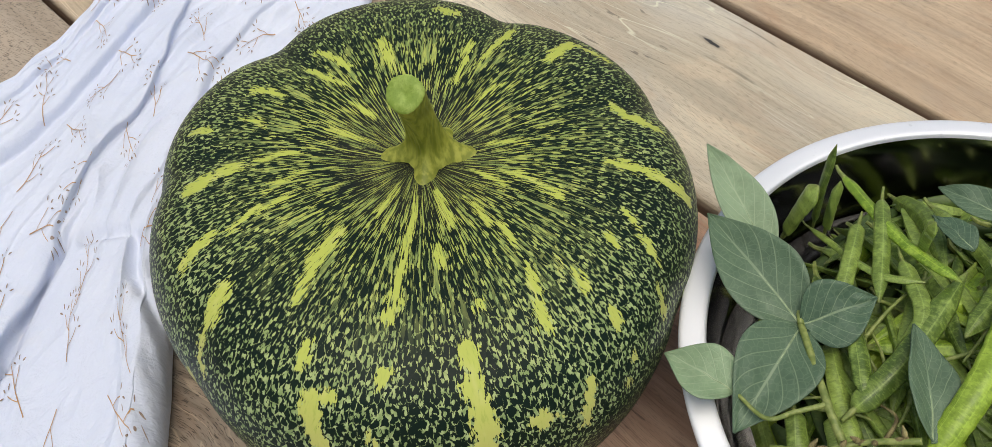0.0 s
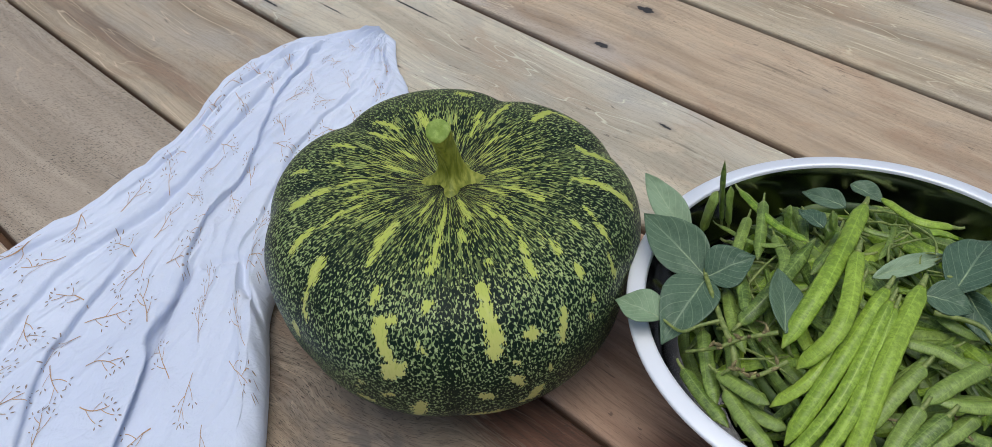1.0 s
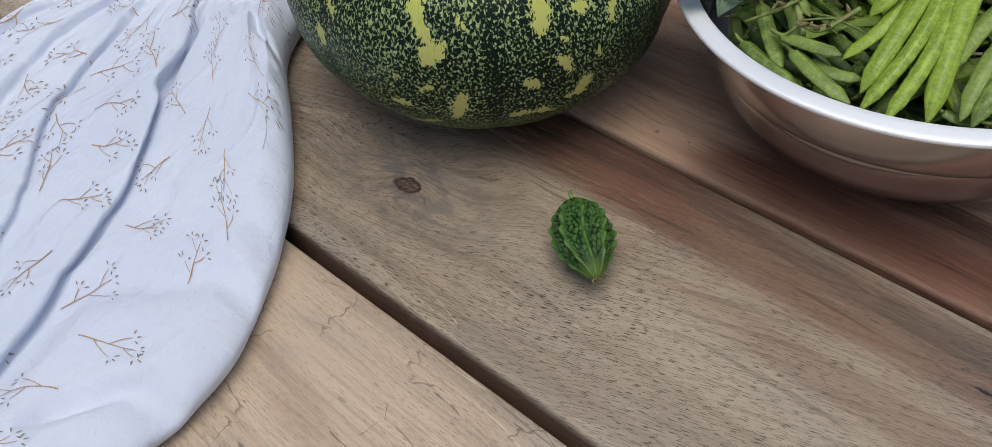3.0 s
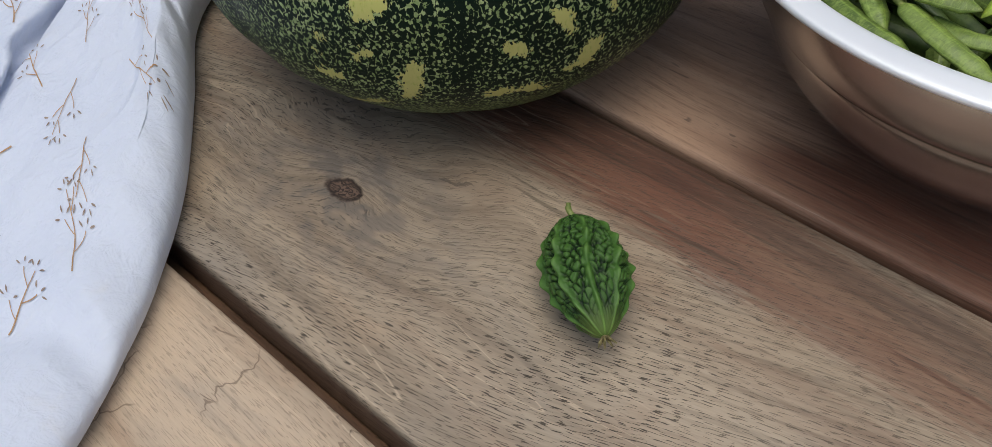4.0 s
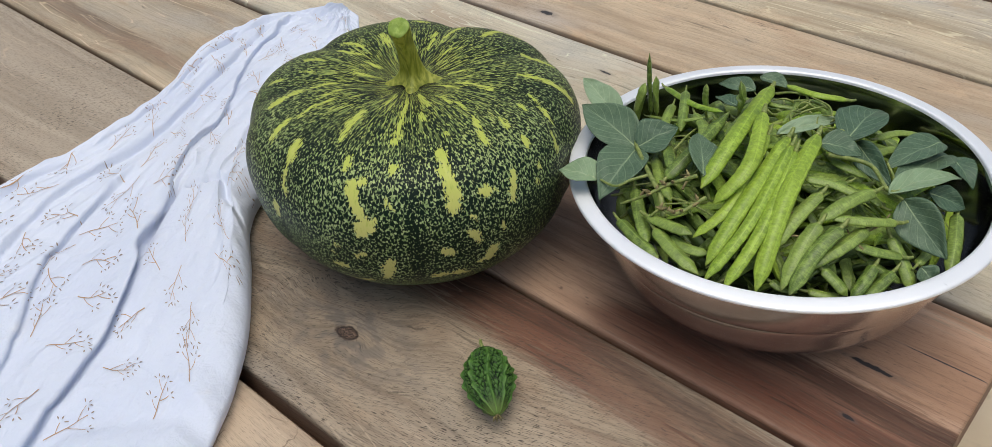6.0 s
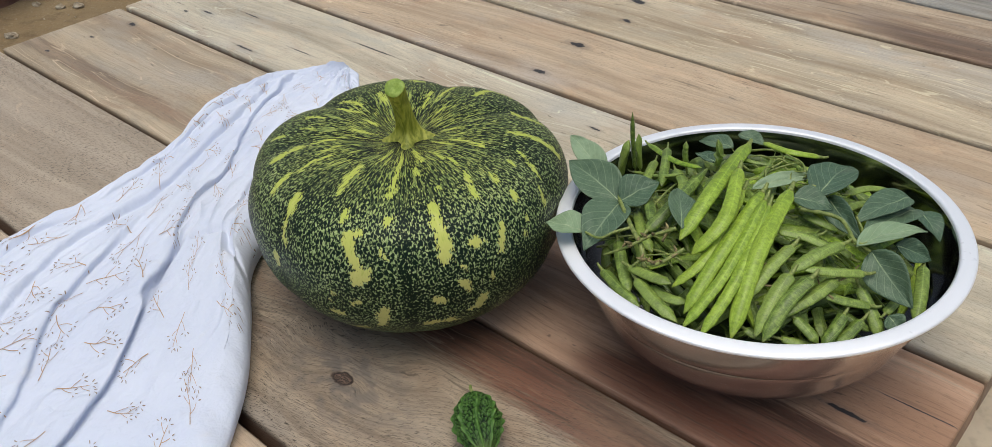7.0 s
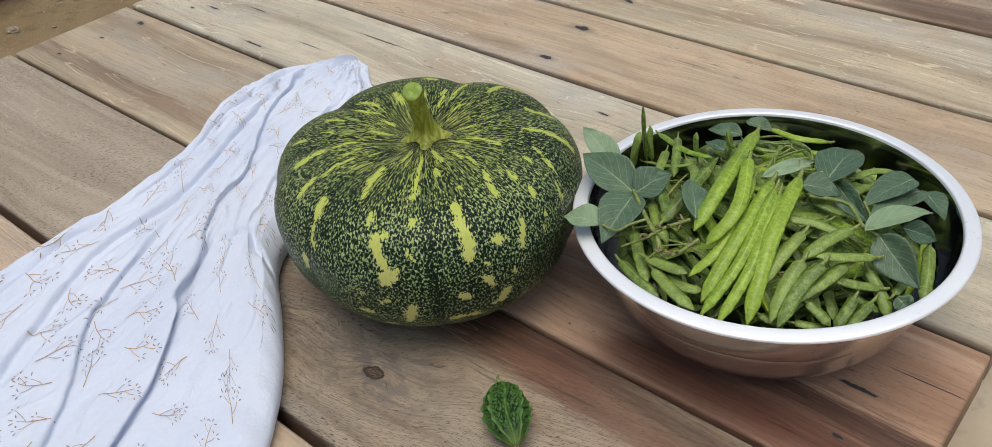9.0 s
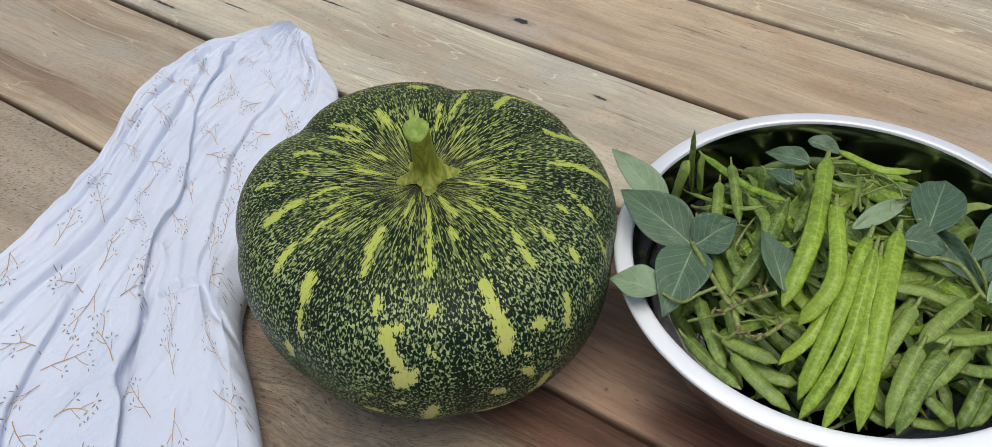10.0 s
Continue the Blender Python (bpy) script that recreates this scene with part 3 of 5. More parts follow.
MARKS = {
    3: [(0.288, 0.045, 0.007, 0.0013), (0.275, 0.062, 0.006, 0.0011)],
    4: [(0.262, 0.129, 0.0045, 0.0019), (0.258, 0.172, 0.018, 0.0022), (0.29, 0.2, 0.03, 0.0006), (-0.66, 0.128, 0.004, 0.002), (-0.654, 0.179, 0.005, 0.002), (-0.648, 0.228, 0.008, 0.004)],
    5: [(-0.55, 0.33, 0.016, 0.0012), (-0.42, 0.30, 0.02, 0.001), (-0.3, 0.275, 0.014, 0.0012), (-0.063, 0.356, 0.008, 0.0016), (-0.624, 0.356, 0.008, 0.003), (-0.604, 0.304, 0.012, 0.002), (-0.479, 0.268, 0.02, 0.0018), (-0.36, 0.352, 0.045, 0.0012), (-0.63, 0.29, 0.005, 0.002)],
    6: [(-0.178, 0.417, 0.01, 0.004), (-0.186, 0.492, 0.014, 0.005)],
    7: [(-0.18, 0.575, 0.008, 0.004), (-0.201, 0.629, 0.012, 0.006)],
}
KNOTS = {3: [(0.0, 0.0, 0.0056)]}
HEART = {4: [(-0.10, 0.0, 0.7, 0.8, 0.160, 0.11, 1.9), (0.09, 0.16, 0.7, 0.8, 0.113, 0.017, 0.75), (0.12, 0.18, 0.27, 0.34, 0.132, 0.026, 0.85), (-0.8, -0.7, -0.25, -0.1, 0.130, 0.012, 0.4)],
         3: [(-0.8, -0.75, -0.34, -0.14, 0.017, 0.10, -0.75), (0.02, 0.1, 0.5, 0.6, -0.022, 0.055, -0.3), (-0.09, -0.03, 0.08, 0.2, 0.082, 0.024, 0.85), (0.05, 0.13, 0.6, 0.7, 0.072, 0.020, 0.55), (0.10, 0.2, 0.6, 0.7, 0.030, 0.012, 0.30)], 8: [(0.0, 0.1, 0.5, 0.6, 0.715, 0.03, 0.6)]}
table = tagged(thing("table", (-0.195, 0.2, GROUND_Z)), "low table of weathered hardwood boards with dark gaps", "table")
rnd = random.Random(5)
for i, ((y0, y1), (light, dark)) in enumerate(zip(BOARDS, TONES)):
    centre = ((X0 + X1) / 2 + rnd.uniform(-0.001, 0.001), (y0 + y1) / 2, -0.016)
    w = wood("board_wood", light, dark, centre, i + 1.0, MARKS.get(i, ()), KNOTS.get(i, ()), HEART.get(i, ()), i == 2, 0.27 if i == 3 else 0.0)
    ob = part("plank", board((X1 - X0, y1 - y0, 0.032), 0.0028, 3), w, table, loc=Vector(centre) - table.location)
    ob.rotation_euler = (radians(rnd.uniform(-0.15, 0.15)), 0, 0)
GAPWOOD = wood("gap_wood", (0.2, 0.115, 0.07), (0.1, 0.055, 0.035), (0, 0, 0), 31.0)
for (ya, yb), (yc, yd) in zip(BOARDS[:-1], BOARDS[1:]):
    part("tongue", board((X1 - X0 - 0.03, yc - yb - 0.0004, 0.007), 0.0008, 1), GAPWOOD, table, loc=Vector(((X0 + X1) / 2, (yb + yc) / 2, -0.0225)) - table.location)
FRAME = wood("frame_wood", (0.25, 0.15, 0.1), (0.12, 0.07, 0.045), (0, 0, 0), 21.0)
for x in (X0 + 0.07, (X0 + X1) / 2, X1 - 0.09):
    part("crossbar", board((0.06, 1.44, 0.045), 0.003), FRAME, table, loc=Vector((x, 0.2, -0.0552)) - table.location)
for x in (X0 + 0.07, X1 - 0.09):
    for y in (-0.46, 0.86):
        part("leg", board((0.07, 0.07, 0.42 - 0.0778), 0.004), FRAME, table, loc=Vector((x, y, (-0.0778 - 0.42) / 2)) - table.location)

# ---- pumpkin ----
PUMPKIN = Vector((-0.041, 0.1086, 0.0))
GROOVES = [  # azimuth, depth, half width
    (177, 0.062, 15), (115, 0.050, 12), (66, 0.036, 12), (20, 0.018, 11), (-44, 0.020, 9), (-92, 0.016, 11), (-136, 0.030, 12)]
PROFILE = [(0, 0.006), (0.045, 0.0), (0.0729, 0.0085), (0.0911, 0.0246), (0.105, 0.0432), (0.1096, 0.0637), (0.1097, 0.0813), (0.103, 0.0979), (0.0913, 0.1082), (0.0704, 0.1148), (0.045, 0.1155), (0.02, 0.1118), (0, 0.1100)]
# azimuth and arc (0 at the stem, 1 at the foot) of both ends, half width in mm
STREAKS = [
    (-126, 0.309, -130, 0.232, 3.0), (-130, 0.232, -136, 0.162, 1.6), (-116, 0.205, -122, 0.151, 0.9), (-106, 0.259, -110, 0.216, 1.8), (-108, 0.22, -110, 0.178, 1.3), (-106, 0.34, -108, 0.282, 2.2), (-90, 0.402, -91, 0.347, 1.7), (-91, 0.347, -94, 0.301, 2.8),
    (-75, 0.259, -78, 0.216, 1.9), (-78, 0.216, -79, 0.154, 2.6), (-72, 0.108, -68, 0.058, 1.1), (-50, 0.247, -48, 0.174, 1.9), (-48, 0.162, -45, 0.066, 0.9), (-22, 0.062, -24, 0.127, 1.6), (-4, 0.093, -7, 0.151, 1.1), (-4, 0.158, -6, 0.189, 1.3)]
STREAKS += [
    (27, 0.073, 19, 0.127, 0.9), (30, 0.112, 22, 0.205, 1.6), (-8, 0.224, -12, 0.263, 1.7), (-12, 0.263, -14, 0.297, 2.3), (40, 0.247, 40, 0.297, 2.3), (40, 0.297, 39, 0.382, 2.6), (26, 0.282, 22, 0.317, 1.1), (22, 0.317, 19, 0.359, 1.3),
    (66, 0.282, 60, 0.29, 2.5), (60, 0.29, 56, 0.34, 2.2), (90, 0.247, 92, 0.313, 2.9), (92, 0.313, 82, 0.336, 1.9), (1, 0.332, 0, 0.344, 2.3), (16, 0.278, 15, 0.29, 1.8), (12, 0.405, 14, 0.371, 1.8), (0, 0.263, 0, 0.293, 1.3)]
STREAKS += [
    (0, 0.243, -1, 0.255, 0.9), (-67, 0.293, -67, 0.317, 2.0), (152, 0.212, 149, 0.151, 2.1), (172, 0.255, 168, 0.189, 1.3), (180, 0.232, 175, 0.17, 1.3), (-162, 0.259, -164, 0.216, 1.7), (180, 0.139, 175, 0.1, 1.0), (-156, 0.127, -160, 0.066, 1.0),
    (-150, 0.243, -148, 0.208, 1.2), (-146, 0.324, -146, 0.29, 1.5), (116, 0.143, 118, 0.232, 1.0), (110, 0.189, 108, 0.29, 1.6), (132, 0.29, 127, 0.29, 3.6), (98, 0.108, 94, 0.162, 0.7), (58, 0.093, 50, 0.143, 1.0), (-34, 0.151, -34, 0.181, 0.9)]
STREAKS += [
    (-26, 0.236, -27, 0.247, 1.4), (-64, 0.344, -59, 0.34, 1.8), (-63, 0.347, -62, 0.378, 3.3), (-62, 0.378, -59, 0.409, 3.0), (-60, 0.432, -56, 0.421, 4.1), (-60, 0.444, -58, 0.44, 2.3), (-49, 0.305, -50, 0.32, 1.8), (-32, 0.278, -32, 0.313, 3.1),
    (-32, 0.313, -32, 0.347, 3.3), (-32, 0.347, -31, 0.382, 3.5), (-32, 0.386, -32, 0.402, 3.8), (-23, 0.382, -20, 0.39, 2.8), (-11, 0.378, -14, 0.421, 2.1), (0, 0.394, 0, 0.398, 1.9), (-3, 0.417, -3, 0.421, 1.4), (-36, 0.494, -34, 0.502, 2.6)]
STREAKS += [
    (-28, 0.459, -26, 0.483, 2.4), (-23, 0.537, -21, 0.521, 3.3), (-25, 0.548, -22, 0.544, 2.5), (-18, 0.467, -18, 0.475, 1.3), (-28, 0.421, -26, 0.429, 1.3), (-52, 0.514, -54, 0.568, 3.2), (-70, 0.544, -67, 0.544, 2.2), (-60, 0.494, -60, 0.498, 1.3),
    (-70, 0.506, -70, 0.506, 1.1), (-40, 0.575, -31, 0.568, 1.7), (-94, 0.452, -94, 0.479, 2.5), (-89, 0.402, -88, 0.409, 1.3), (-52, 0.375, -50, 0.386, 1.3), (-67, 0.301, -67, 0.32, 1.8), (-70, 0.633, -60, 0.595, 1.8), (-69, 0.544, -67, 0.544, 1.7)]
STREAKS += [
    (-62, 0.502, -62, 0.506, 1.2), (-40, 0.568, -29, 0.579, 1.3), (-68, 0.483, -68, 0.486, 1.2)]
rp = random.Random(11)
for _ in range(16):   # the far side
    a, s = rp.uniform(75, 235), rp.uniform(0.36, 0.6)
    STREAKS.append((a, s, a + rp.uniform(-3, 3), s + rp.uniform(0.0, 0.06), rp.uniform(1.6, 3.2)))

S = spline(PROFILE, 24)[::-1]
arc = np.r_[0, np.cumsum(np.hypot(*np.diff(S, axis=0).T))]
ARC = arc[-1]
NS, NT = 260, 720
sv = np.linspace(0, 1, NS)
R = np.interp(sv * ARC, arc, S[:, 0])
Zs = np.interp(sv * ARC, arc, S[:, 1])
th = np.linspace(-math.pi, math.pi, NT, endpoint=False) + math.radians(120)   # the texture's seam lies on the far side
deg = np.degrees(th)
lobe, groove = np.zeros(NT), np.zeros(NT)
for g_at, g_deep, g_wide in GROOVES:
    gap = np.abs((deg - g_at + 180) % 360 - 180)
    lobe += g_deep * (0.6 * np.exp(-(gap / g_wide) ** 2) + 0.4 * np.exp(-(gap / (g_wide * 0.45)) ** 2))
    groove = np.maximum(groove, np.exp(-(gap / 2.2) ** 2))
swell = 0.0200 + 0.0130 * np.cos(th - math.radians(150))
for k, ca, sa in ((2, 0.0129, -0.0246), (3, -0.0122, -0.0053), (4, -0.0037, -0.0077), (5, 0.0046, -0.0027)):
    swell = swell + ca * np.cos(k * th) + sa * np.sin(k * th)
wave = np.clip(np.sin(np.pi * np.clip(sv * 1.2, 0, 1)), 0, 1) ** 0.7
F = 1 + wave[:, None] * (swell - lobe)[None]
Pk = np.stack([R[:, None] * F * np.cos(th), R[:, None] * F * np.sin(th), Zs[:, None] * (1 - 0.45 * wave[:, None] * lobe[None])], -1)
UV = np.stack(np.broadcast_arrays(((th - th[0]) / (2 * math.pi))[None], sv[:, None]), -1)
me = grid("rind", np.concatenate([Pk, Pk[:, :1]], 1), False, np.concatenate([UV, np.stack([np.ones(NS), sv], -1)[:, None]], 1))
sd = np.full((NS, NT), 0.02)
for a0, s0, a1, s1_, w in STREAKS:
    am, sm_ = (a0 + a1) / 2, (s0 + s1_) / 2
    rr = float(np.interp(sm_, sv, R))
    x = ((deg - am + 180) % 360 - 180) * math.pi / 180 * rr
    y = (sv - sm_) * ARC
    ax, ay = math.radians((a1 - a0) / 2) * rr, (s1_ - s0) / 2 * ARC
    ln = ax * ax + ay * ay + 1e-9
    t = np.clip((x[None] * ax + y[:, None] * ay) / ln, -1, 1)
    d = np.hypot(x[None] - t * ax, y[:, None] - t * ay) - w * (0.00088 if sm_ < 0.3 else 0.00105) * (1 - 0.25 * t * t)
    sd = np.minimum(sd, d)
groove = np.broadcast_to(groove[None], (NS, NT))
attr(me, "groove", np.concatenate([groove, groove[:, :1]], 1))
attr(me, "patch", np.concatenate([sd, sd[:, :1]], 1))
pumpkin = tagged(thing("pumpkin", PUMPKIN), "round dark green pumpkin flecked and striped with yellow", "pumpkin")
part("rind", me, RIND, pumpkin)
# stem: a foot of five spreading toes, a leaning ridged neck and a slanting cut end
n, sides = 64, 96
a = np.linspace(0, 2 * math.pi, sides, endpoint=False)
axis_ = spline([(0.001, 0.0050, 0.1115), (0.0005, 0.0042, 0.1210), (0.0028, -0.0006, 0.1370), (0.0068, -0.0080, 0.1548)], 21)
axis_ = np.stack([np.interp(np.linspace(0, len(axis_) - 1, n), np.arange(len(axis_)), axis_[:, k]) for k in range(3)], -1)
tang = np.gradient(axis_, axis=0)
tang /= np.linalg.norm(tang, axis=1)[:, None]
TOES = [(-135, 0.0125), (-53, 0.0085), (43, 0.0130), (105, 0.0080), (168, 0.0090)]   # azimuth, reach
rows = []
for i in range(n):
    t = i / (n - 1)
    up_ = np.array([0, 0, 1.0]) * (1 - t) + tang[i] * t + np.array([0.10, -0.22, 0]) * t ** 2
    up_ /= np.linalg.norm(up_)
    ex = np.cross((0, 1, 0), up_)
    ex /= np.linalg.norm(ex)
    ey = np.cross(up_, ex)
    rad = np.full(sides, 0.0051 + 0.0042 * math.exp(-t * 5.5) + 0.0012 * max(0, (t - 0.72) / 0.28) ** 1.5)
    drop = np.zeros(sides)
    for az, reach in TOES:
        off = np.abs((np.degrees(a) - az - 16 * t + 180) % 360 - 180)
        toe = np.exp(-(off / (17 + 10 * t)) ** 2)
        rad += toe * (reach * math.exp(-t * 7.5) + 0.0011 * (1 - 0.6 * t))
        drop += toe * 0.0022 * math.exp(-t * 8)
    rad *= 1 + 0.016 * np.sin(19 * a + 7 * t) + 0.02 * np.sin(5 * t + 3 * a)
    ring_ = axis_[i] + np.outer(np.cos(a) * rad, ex) + np.outer(np.sin(a) * rad, ey)
    ring_[:, 2] -= drop
    rows.append(ring_)
stem_top, up_top = rows[-1], up_
st = part("stem", grid("stem", np.array(rows), True), STEM, pumpkin, "thick ridged yellow-green stem, cut off")
mid = stem_top.mean(0)
caps = np.array([stem_top, mid + (stem_top - mid) * 0.88 + up_top * 0.0010, mid + (stem_top - mid) * 0.4 + up_top * 0.0005, np.repeat((mid - up_top * 0.0004)[None], sides, 0)])
part("cut_face", grid("cut_face", caps, True), CUT, st)

# ---- bitter gourd ----
G0, G1 = Vector((0.0845, 0.0318, 0.0)), Vector((0.1225, 0.0012, 0.0))
axis = (G1 - G0).normalized()
side = Vector((-axis.y, axis.x, 0))
LEN = (G1 - G0).length
nv, na = 150, 220
aa = np.linspace(0, 2 * math.pi, na, endpoint=False)
rows, rel, alo = [], [], []
for i in range(nv):
    t = i / (nv - 1)
    prof = (math.sin(math.pi * min(1, t ** 0.88)) ** 0.55) * 0.0130 if 0 < t < 1 else 0.0
    if t > 0.45:
        prof *= 1 - 0.10 * ((t - 0.45) / 0.55) ** 1.5
    wav = 0.12 * math.sin(t * 7)
    ridge = np.cos(4 * (aa + wav)) ** 2
    ridge = ridge ** 4 * (0.82 + 0.18 * math.sin(t * 40))
    wart = []
    for k in range(na):
        q = Vector((math.cos(aa[k]) * 5.0, math.sin(aa[k]) * 5.0, t * 19 + 0.6 * math.sin(5 * aa[k])))
        d = noise.voronoi(q)[0]
        wart.append(min(1.0, (d[1] - d[0]) * 4.6) ** 0.8)
    wart = np.array(wart)
    amp = math.sin(math.pi * min(1, max(0, t * 1.02))) ** 0.5 if t < 0.98 else 0.1
    end = 1 if t < 0.72 else max(0.15, 1 - (t - 0.72) / 0.3)
    h = np.maximum(ridge * 1.25, wart * 0.72 * end + 0.25 * (1 - end))
    r = prof + amp * 0.0044 * (h - 0.5) * (prof / 0.0142)
    c = np.array(G0 + axis * LEN * t) + np.array([0, 0, 0.0145])
    rows.append(c + np.outer(np.cos(aa) * r, np.array(side)) + np.outer(np.sin(aa) * r * 0.94, [0, 0, 1]))
    rel.append(h)
    alo.append(np.full(na, t))
rows = np.array(rows)
rows[..., 2] -= rows[..., 2].min() - 0.0002
me = grid("gourd_body", rows - np.array(G0), True)
attr(me, "relief", np.array(rel))
attr(me, "along", np.array(alo))
gourd = tagged(thing("bitter_gourd", G0), "small green warty bitter gourd lying on the boards", "vegetable")
part("gourd_body", me, GOURD, gourd)
zc = float(rows[:, :, 2].mean())
part("stalk", sweep("stalk", spline([(0.001, 0, 0.0165), (-0.002, 0.001, 0.0180), (-0.0030, 0.002, 0.0200)], 5), [0.0011] * 8 + [0.0008] * 3, 8), STALK, gourd)
for k in range(7):
    ang = k * 0.9
    tipd = axis * 0.0035 + side * 0.003 * math.cos(ang) + Vector((0, 0, 0.0022 * math.sin(ang)))
    base = axis * (LEN - 0.0006) + Vector((0, 0, zc))
    part("flower_remnant", sweep("flower_remnant", [tuple(base), tuple(base + tipd * 0.6), tuple(base + tipd)], [0.0006, 0.0005, 0.0002], 5), DRY, gourd)

# ---- printed cotton cloth ----
LEFT_EDGE = [(-0.354, 0.303), (-0.373, 0.273), (-0.391, 0.243), (-0.390, 0.208), (-0.384, 0.167), (-0.366, 0.126), (-0.348, 0.093), (-0.335, 0.062), (-0.325, 0.015), (-0.320, -0.040), (-0.314, -0.100), (-0.29, -0.22), (-0.20, -0.40)]
RIGHT_EDGE = [(-0.324, 0.300), (-0.284, 0.268), (-0.236, 0.238), (-0.195, 0.165), (-0.165, 0.100), (-0.146, 0.052), (-0.123, 0.021), (-0.083, -0.008), (-0.041, -0.041), (-0.013, -0.070), (0.011, -0.103), (0.033, -0.152), (0.035, -0.27)]
VALLEYS = [  # line on the table, depth, width, how far one side laps over the other
    ([(-0.182, -0.001), (-0.167, -0.024), (-0.146, -0.050)], 0.007, 0.0050, 0),
    ([(-0.184, 0.004), (-0.158, -0.044), (-0.134, -0.060), (-0.103, -0.094), (-0.082, -0.128), (-0.067, -0.155), (-0.045, -0.20), (-0.035, -0.27)], 0.0085, 0.0040, 0.0075),
    ([(-0.225, -0.020), (-0.206, -0.068), (-0.181, -0.103), (-0.137, -0.140), (-0.115, -0.165), (-0.07, -0.22), (-0.05, -0.30)], 0.0065, 0.0044, 0.0040),
    ([(-0.107, 0.013), (-0.137, 0.017), (-0.161, 0.029), (-0.176, 0.012)], 0.0055, 0.0030, 0),
    ([(-0.352, 0.235), (-0.317, 0.165), (-0.284, 0.131), (-0.241, 0.082), (-0.223, 0.047), (-0.184, 0.002)], 0.0062, 0.0040, 0.0042)]
VALLEYS += [
    ([(-0.345, 0.19), (-0.30, 0.11), (-0.262, 0.02), (-0.25, -0.06), (-0.19, -0.16), (-0.13, -0.25)], 0.0068, 0.0055, 0.0012),
    ([(-0.37, 0.21), (-0.335, 0.11), (-0.295, 0.02), (-0.285, -0.09), (-0.24, -0.20)], 0.0045, 0.0060, 0.0012),
    ([(-0.275, 0.22), (-0.245, 0.14), (-0.195, 0.07)], 0.0045, 0.0050, 0.0012),
    ([(-0.035, -0.21), (-0.046, -0.158), (-0.024, -0.128), (-0.008, -0.108), (0.006, -0.098)], 0.0042, 0.0100, 0),
    ([(-0.085, -0.085), (-0.055, -0.100), (-0.025, -0.075)], 0.0022, 0.0110, 0),
    ([(-0.005, -0.20), (0.012, -0.170), (0.034, -0.152)], 0.0080, 0.0050, 0)]
NV, NU = 480, 420
Lc, Rc = spline(LEFT_EDGE, 36), spline(RIGHT_EDGE, 36)
vi = np.linspace(0, len(Lc) - 1, NV)
Le = np.stack([np.interp(vi, np.arange(len(Lc)), Lc[:, k]) for k in (0, 1)], -1)
Re = np.stack([np.interp(vi, np.arange(len(Rc)), Rc[:, k]) for k in (0, 1)], -1)
CW = np.linalg.norm(Re - Le, axis=1)
MID = (Le + Re) / 2
CL = np.r_[0, np.cumsum(np.linalg.norm(np.diff(MID, axis=0), axis=1))]
u = np.linspace(0, 1, NU)
XY = Le[:, None] * (1 - u)[None, :, None] + Re[:, None] * u[None, :, None]
# the hem wanders a little
hem = np.array([noise.noise(Vector((c * 40, 0.3, 0))) for c in CL]) * 0.0035
XY[:, :, 0] += hem[:, None] * (np.abs(u - 0.5) * 2)[None] ** 3


def line_distance(XY, line):
    """Distance to a line, on which side of it, the way across, and how far from the line's ends."""
    best, sign, ends = np.full(XY.shape[:2], 9.0), np.ones(XY.shape[:2]), np.zeros(XY.shape[:2])
    way = np.zeros_like(XY)
    L = spline(line, 6)
    arc_ = np.r_[0, np.cumsum(np.linalg.norm(np.diff(L, axis=0), axis=1))]
    for p, q, a0, a1 in zip(L[:-1], L[1:], arc_[:-1], arc_[1:]):
        e = q - p
        t = np.clip(((XY - p) @ e) / (e @ e + 1e-12), 0, 1)
        d = np.linalg.norm(XY - p - t[..., None] * e, axis=-1)
        side_ = e[0] * (XY[..., 1] - p[1]) - e[1] * (XY[..., 0] - p[0])
        nearer = d < best
        best, sign = np.where(nearer, d, best), np.where(nearer, side_, sign)
        at = a0 + t * (a1 - a0)
        ends = np.where(nearer, np.minimum(at, arc_[-1] - at), ends)
        way[nearer] = np.array([-e[1], e[0]]) / (np.linalg.norm(e) + 1e-12)
    return best, sign, way, ends


def dome(d, r):
    return np.sqrt(np.clip(1 - (1 - np.clip(d / r, 0, 1)) ** 2, 0, 1))


dl, dr = u[None] * CW[:, None], (1 - u)[None] * CW[:, None]
ROLL = 0.011   # the hem on this side is rolled under
vt = np.linspace(0, 1, NV)
grow = np.clip(vt / 0.35, 0.30, 1)
HL = 0.007 + 0.008 * grow
HR = 0.009 + 0.014 * grow + 0.011 * np.exp(-((vt - 0.60) / 0.14) ** 2)
Hh = HL[:, None] * (1 - u)[None] + HR[:, None] * u[None]
h = Hh * np.minimum(dome(dl, 0.045), 0.35 + 0.65 * dome(dr, 0.03)) * dome(CL[:, None], 0.02)
bulge = np.exp(-(np.linalg.norm(XY - np.array([-0.150, 0.045]), axis=-1) / 0.04) ** 2) * 0.006
h = h + bulge * dome(dr, 0.03)
cut = np.zeros_like(h)
shift = np.zeros_like(XY)
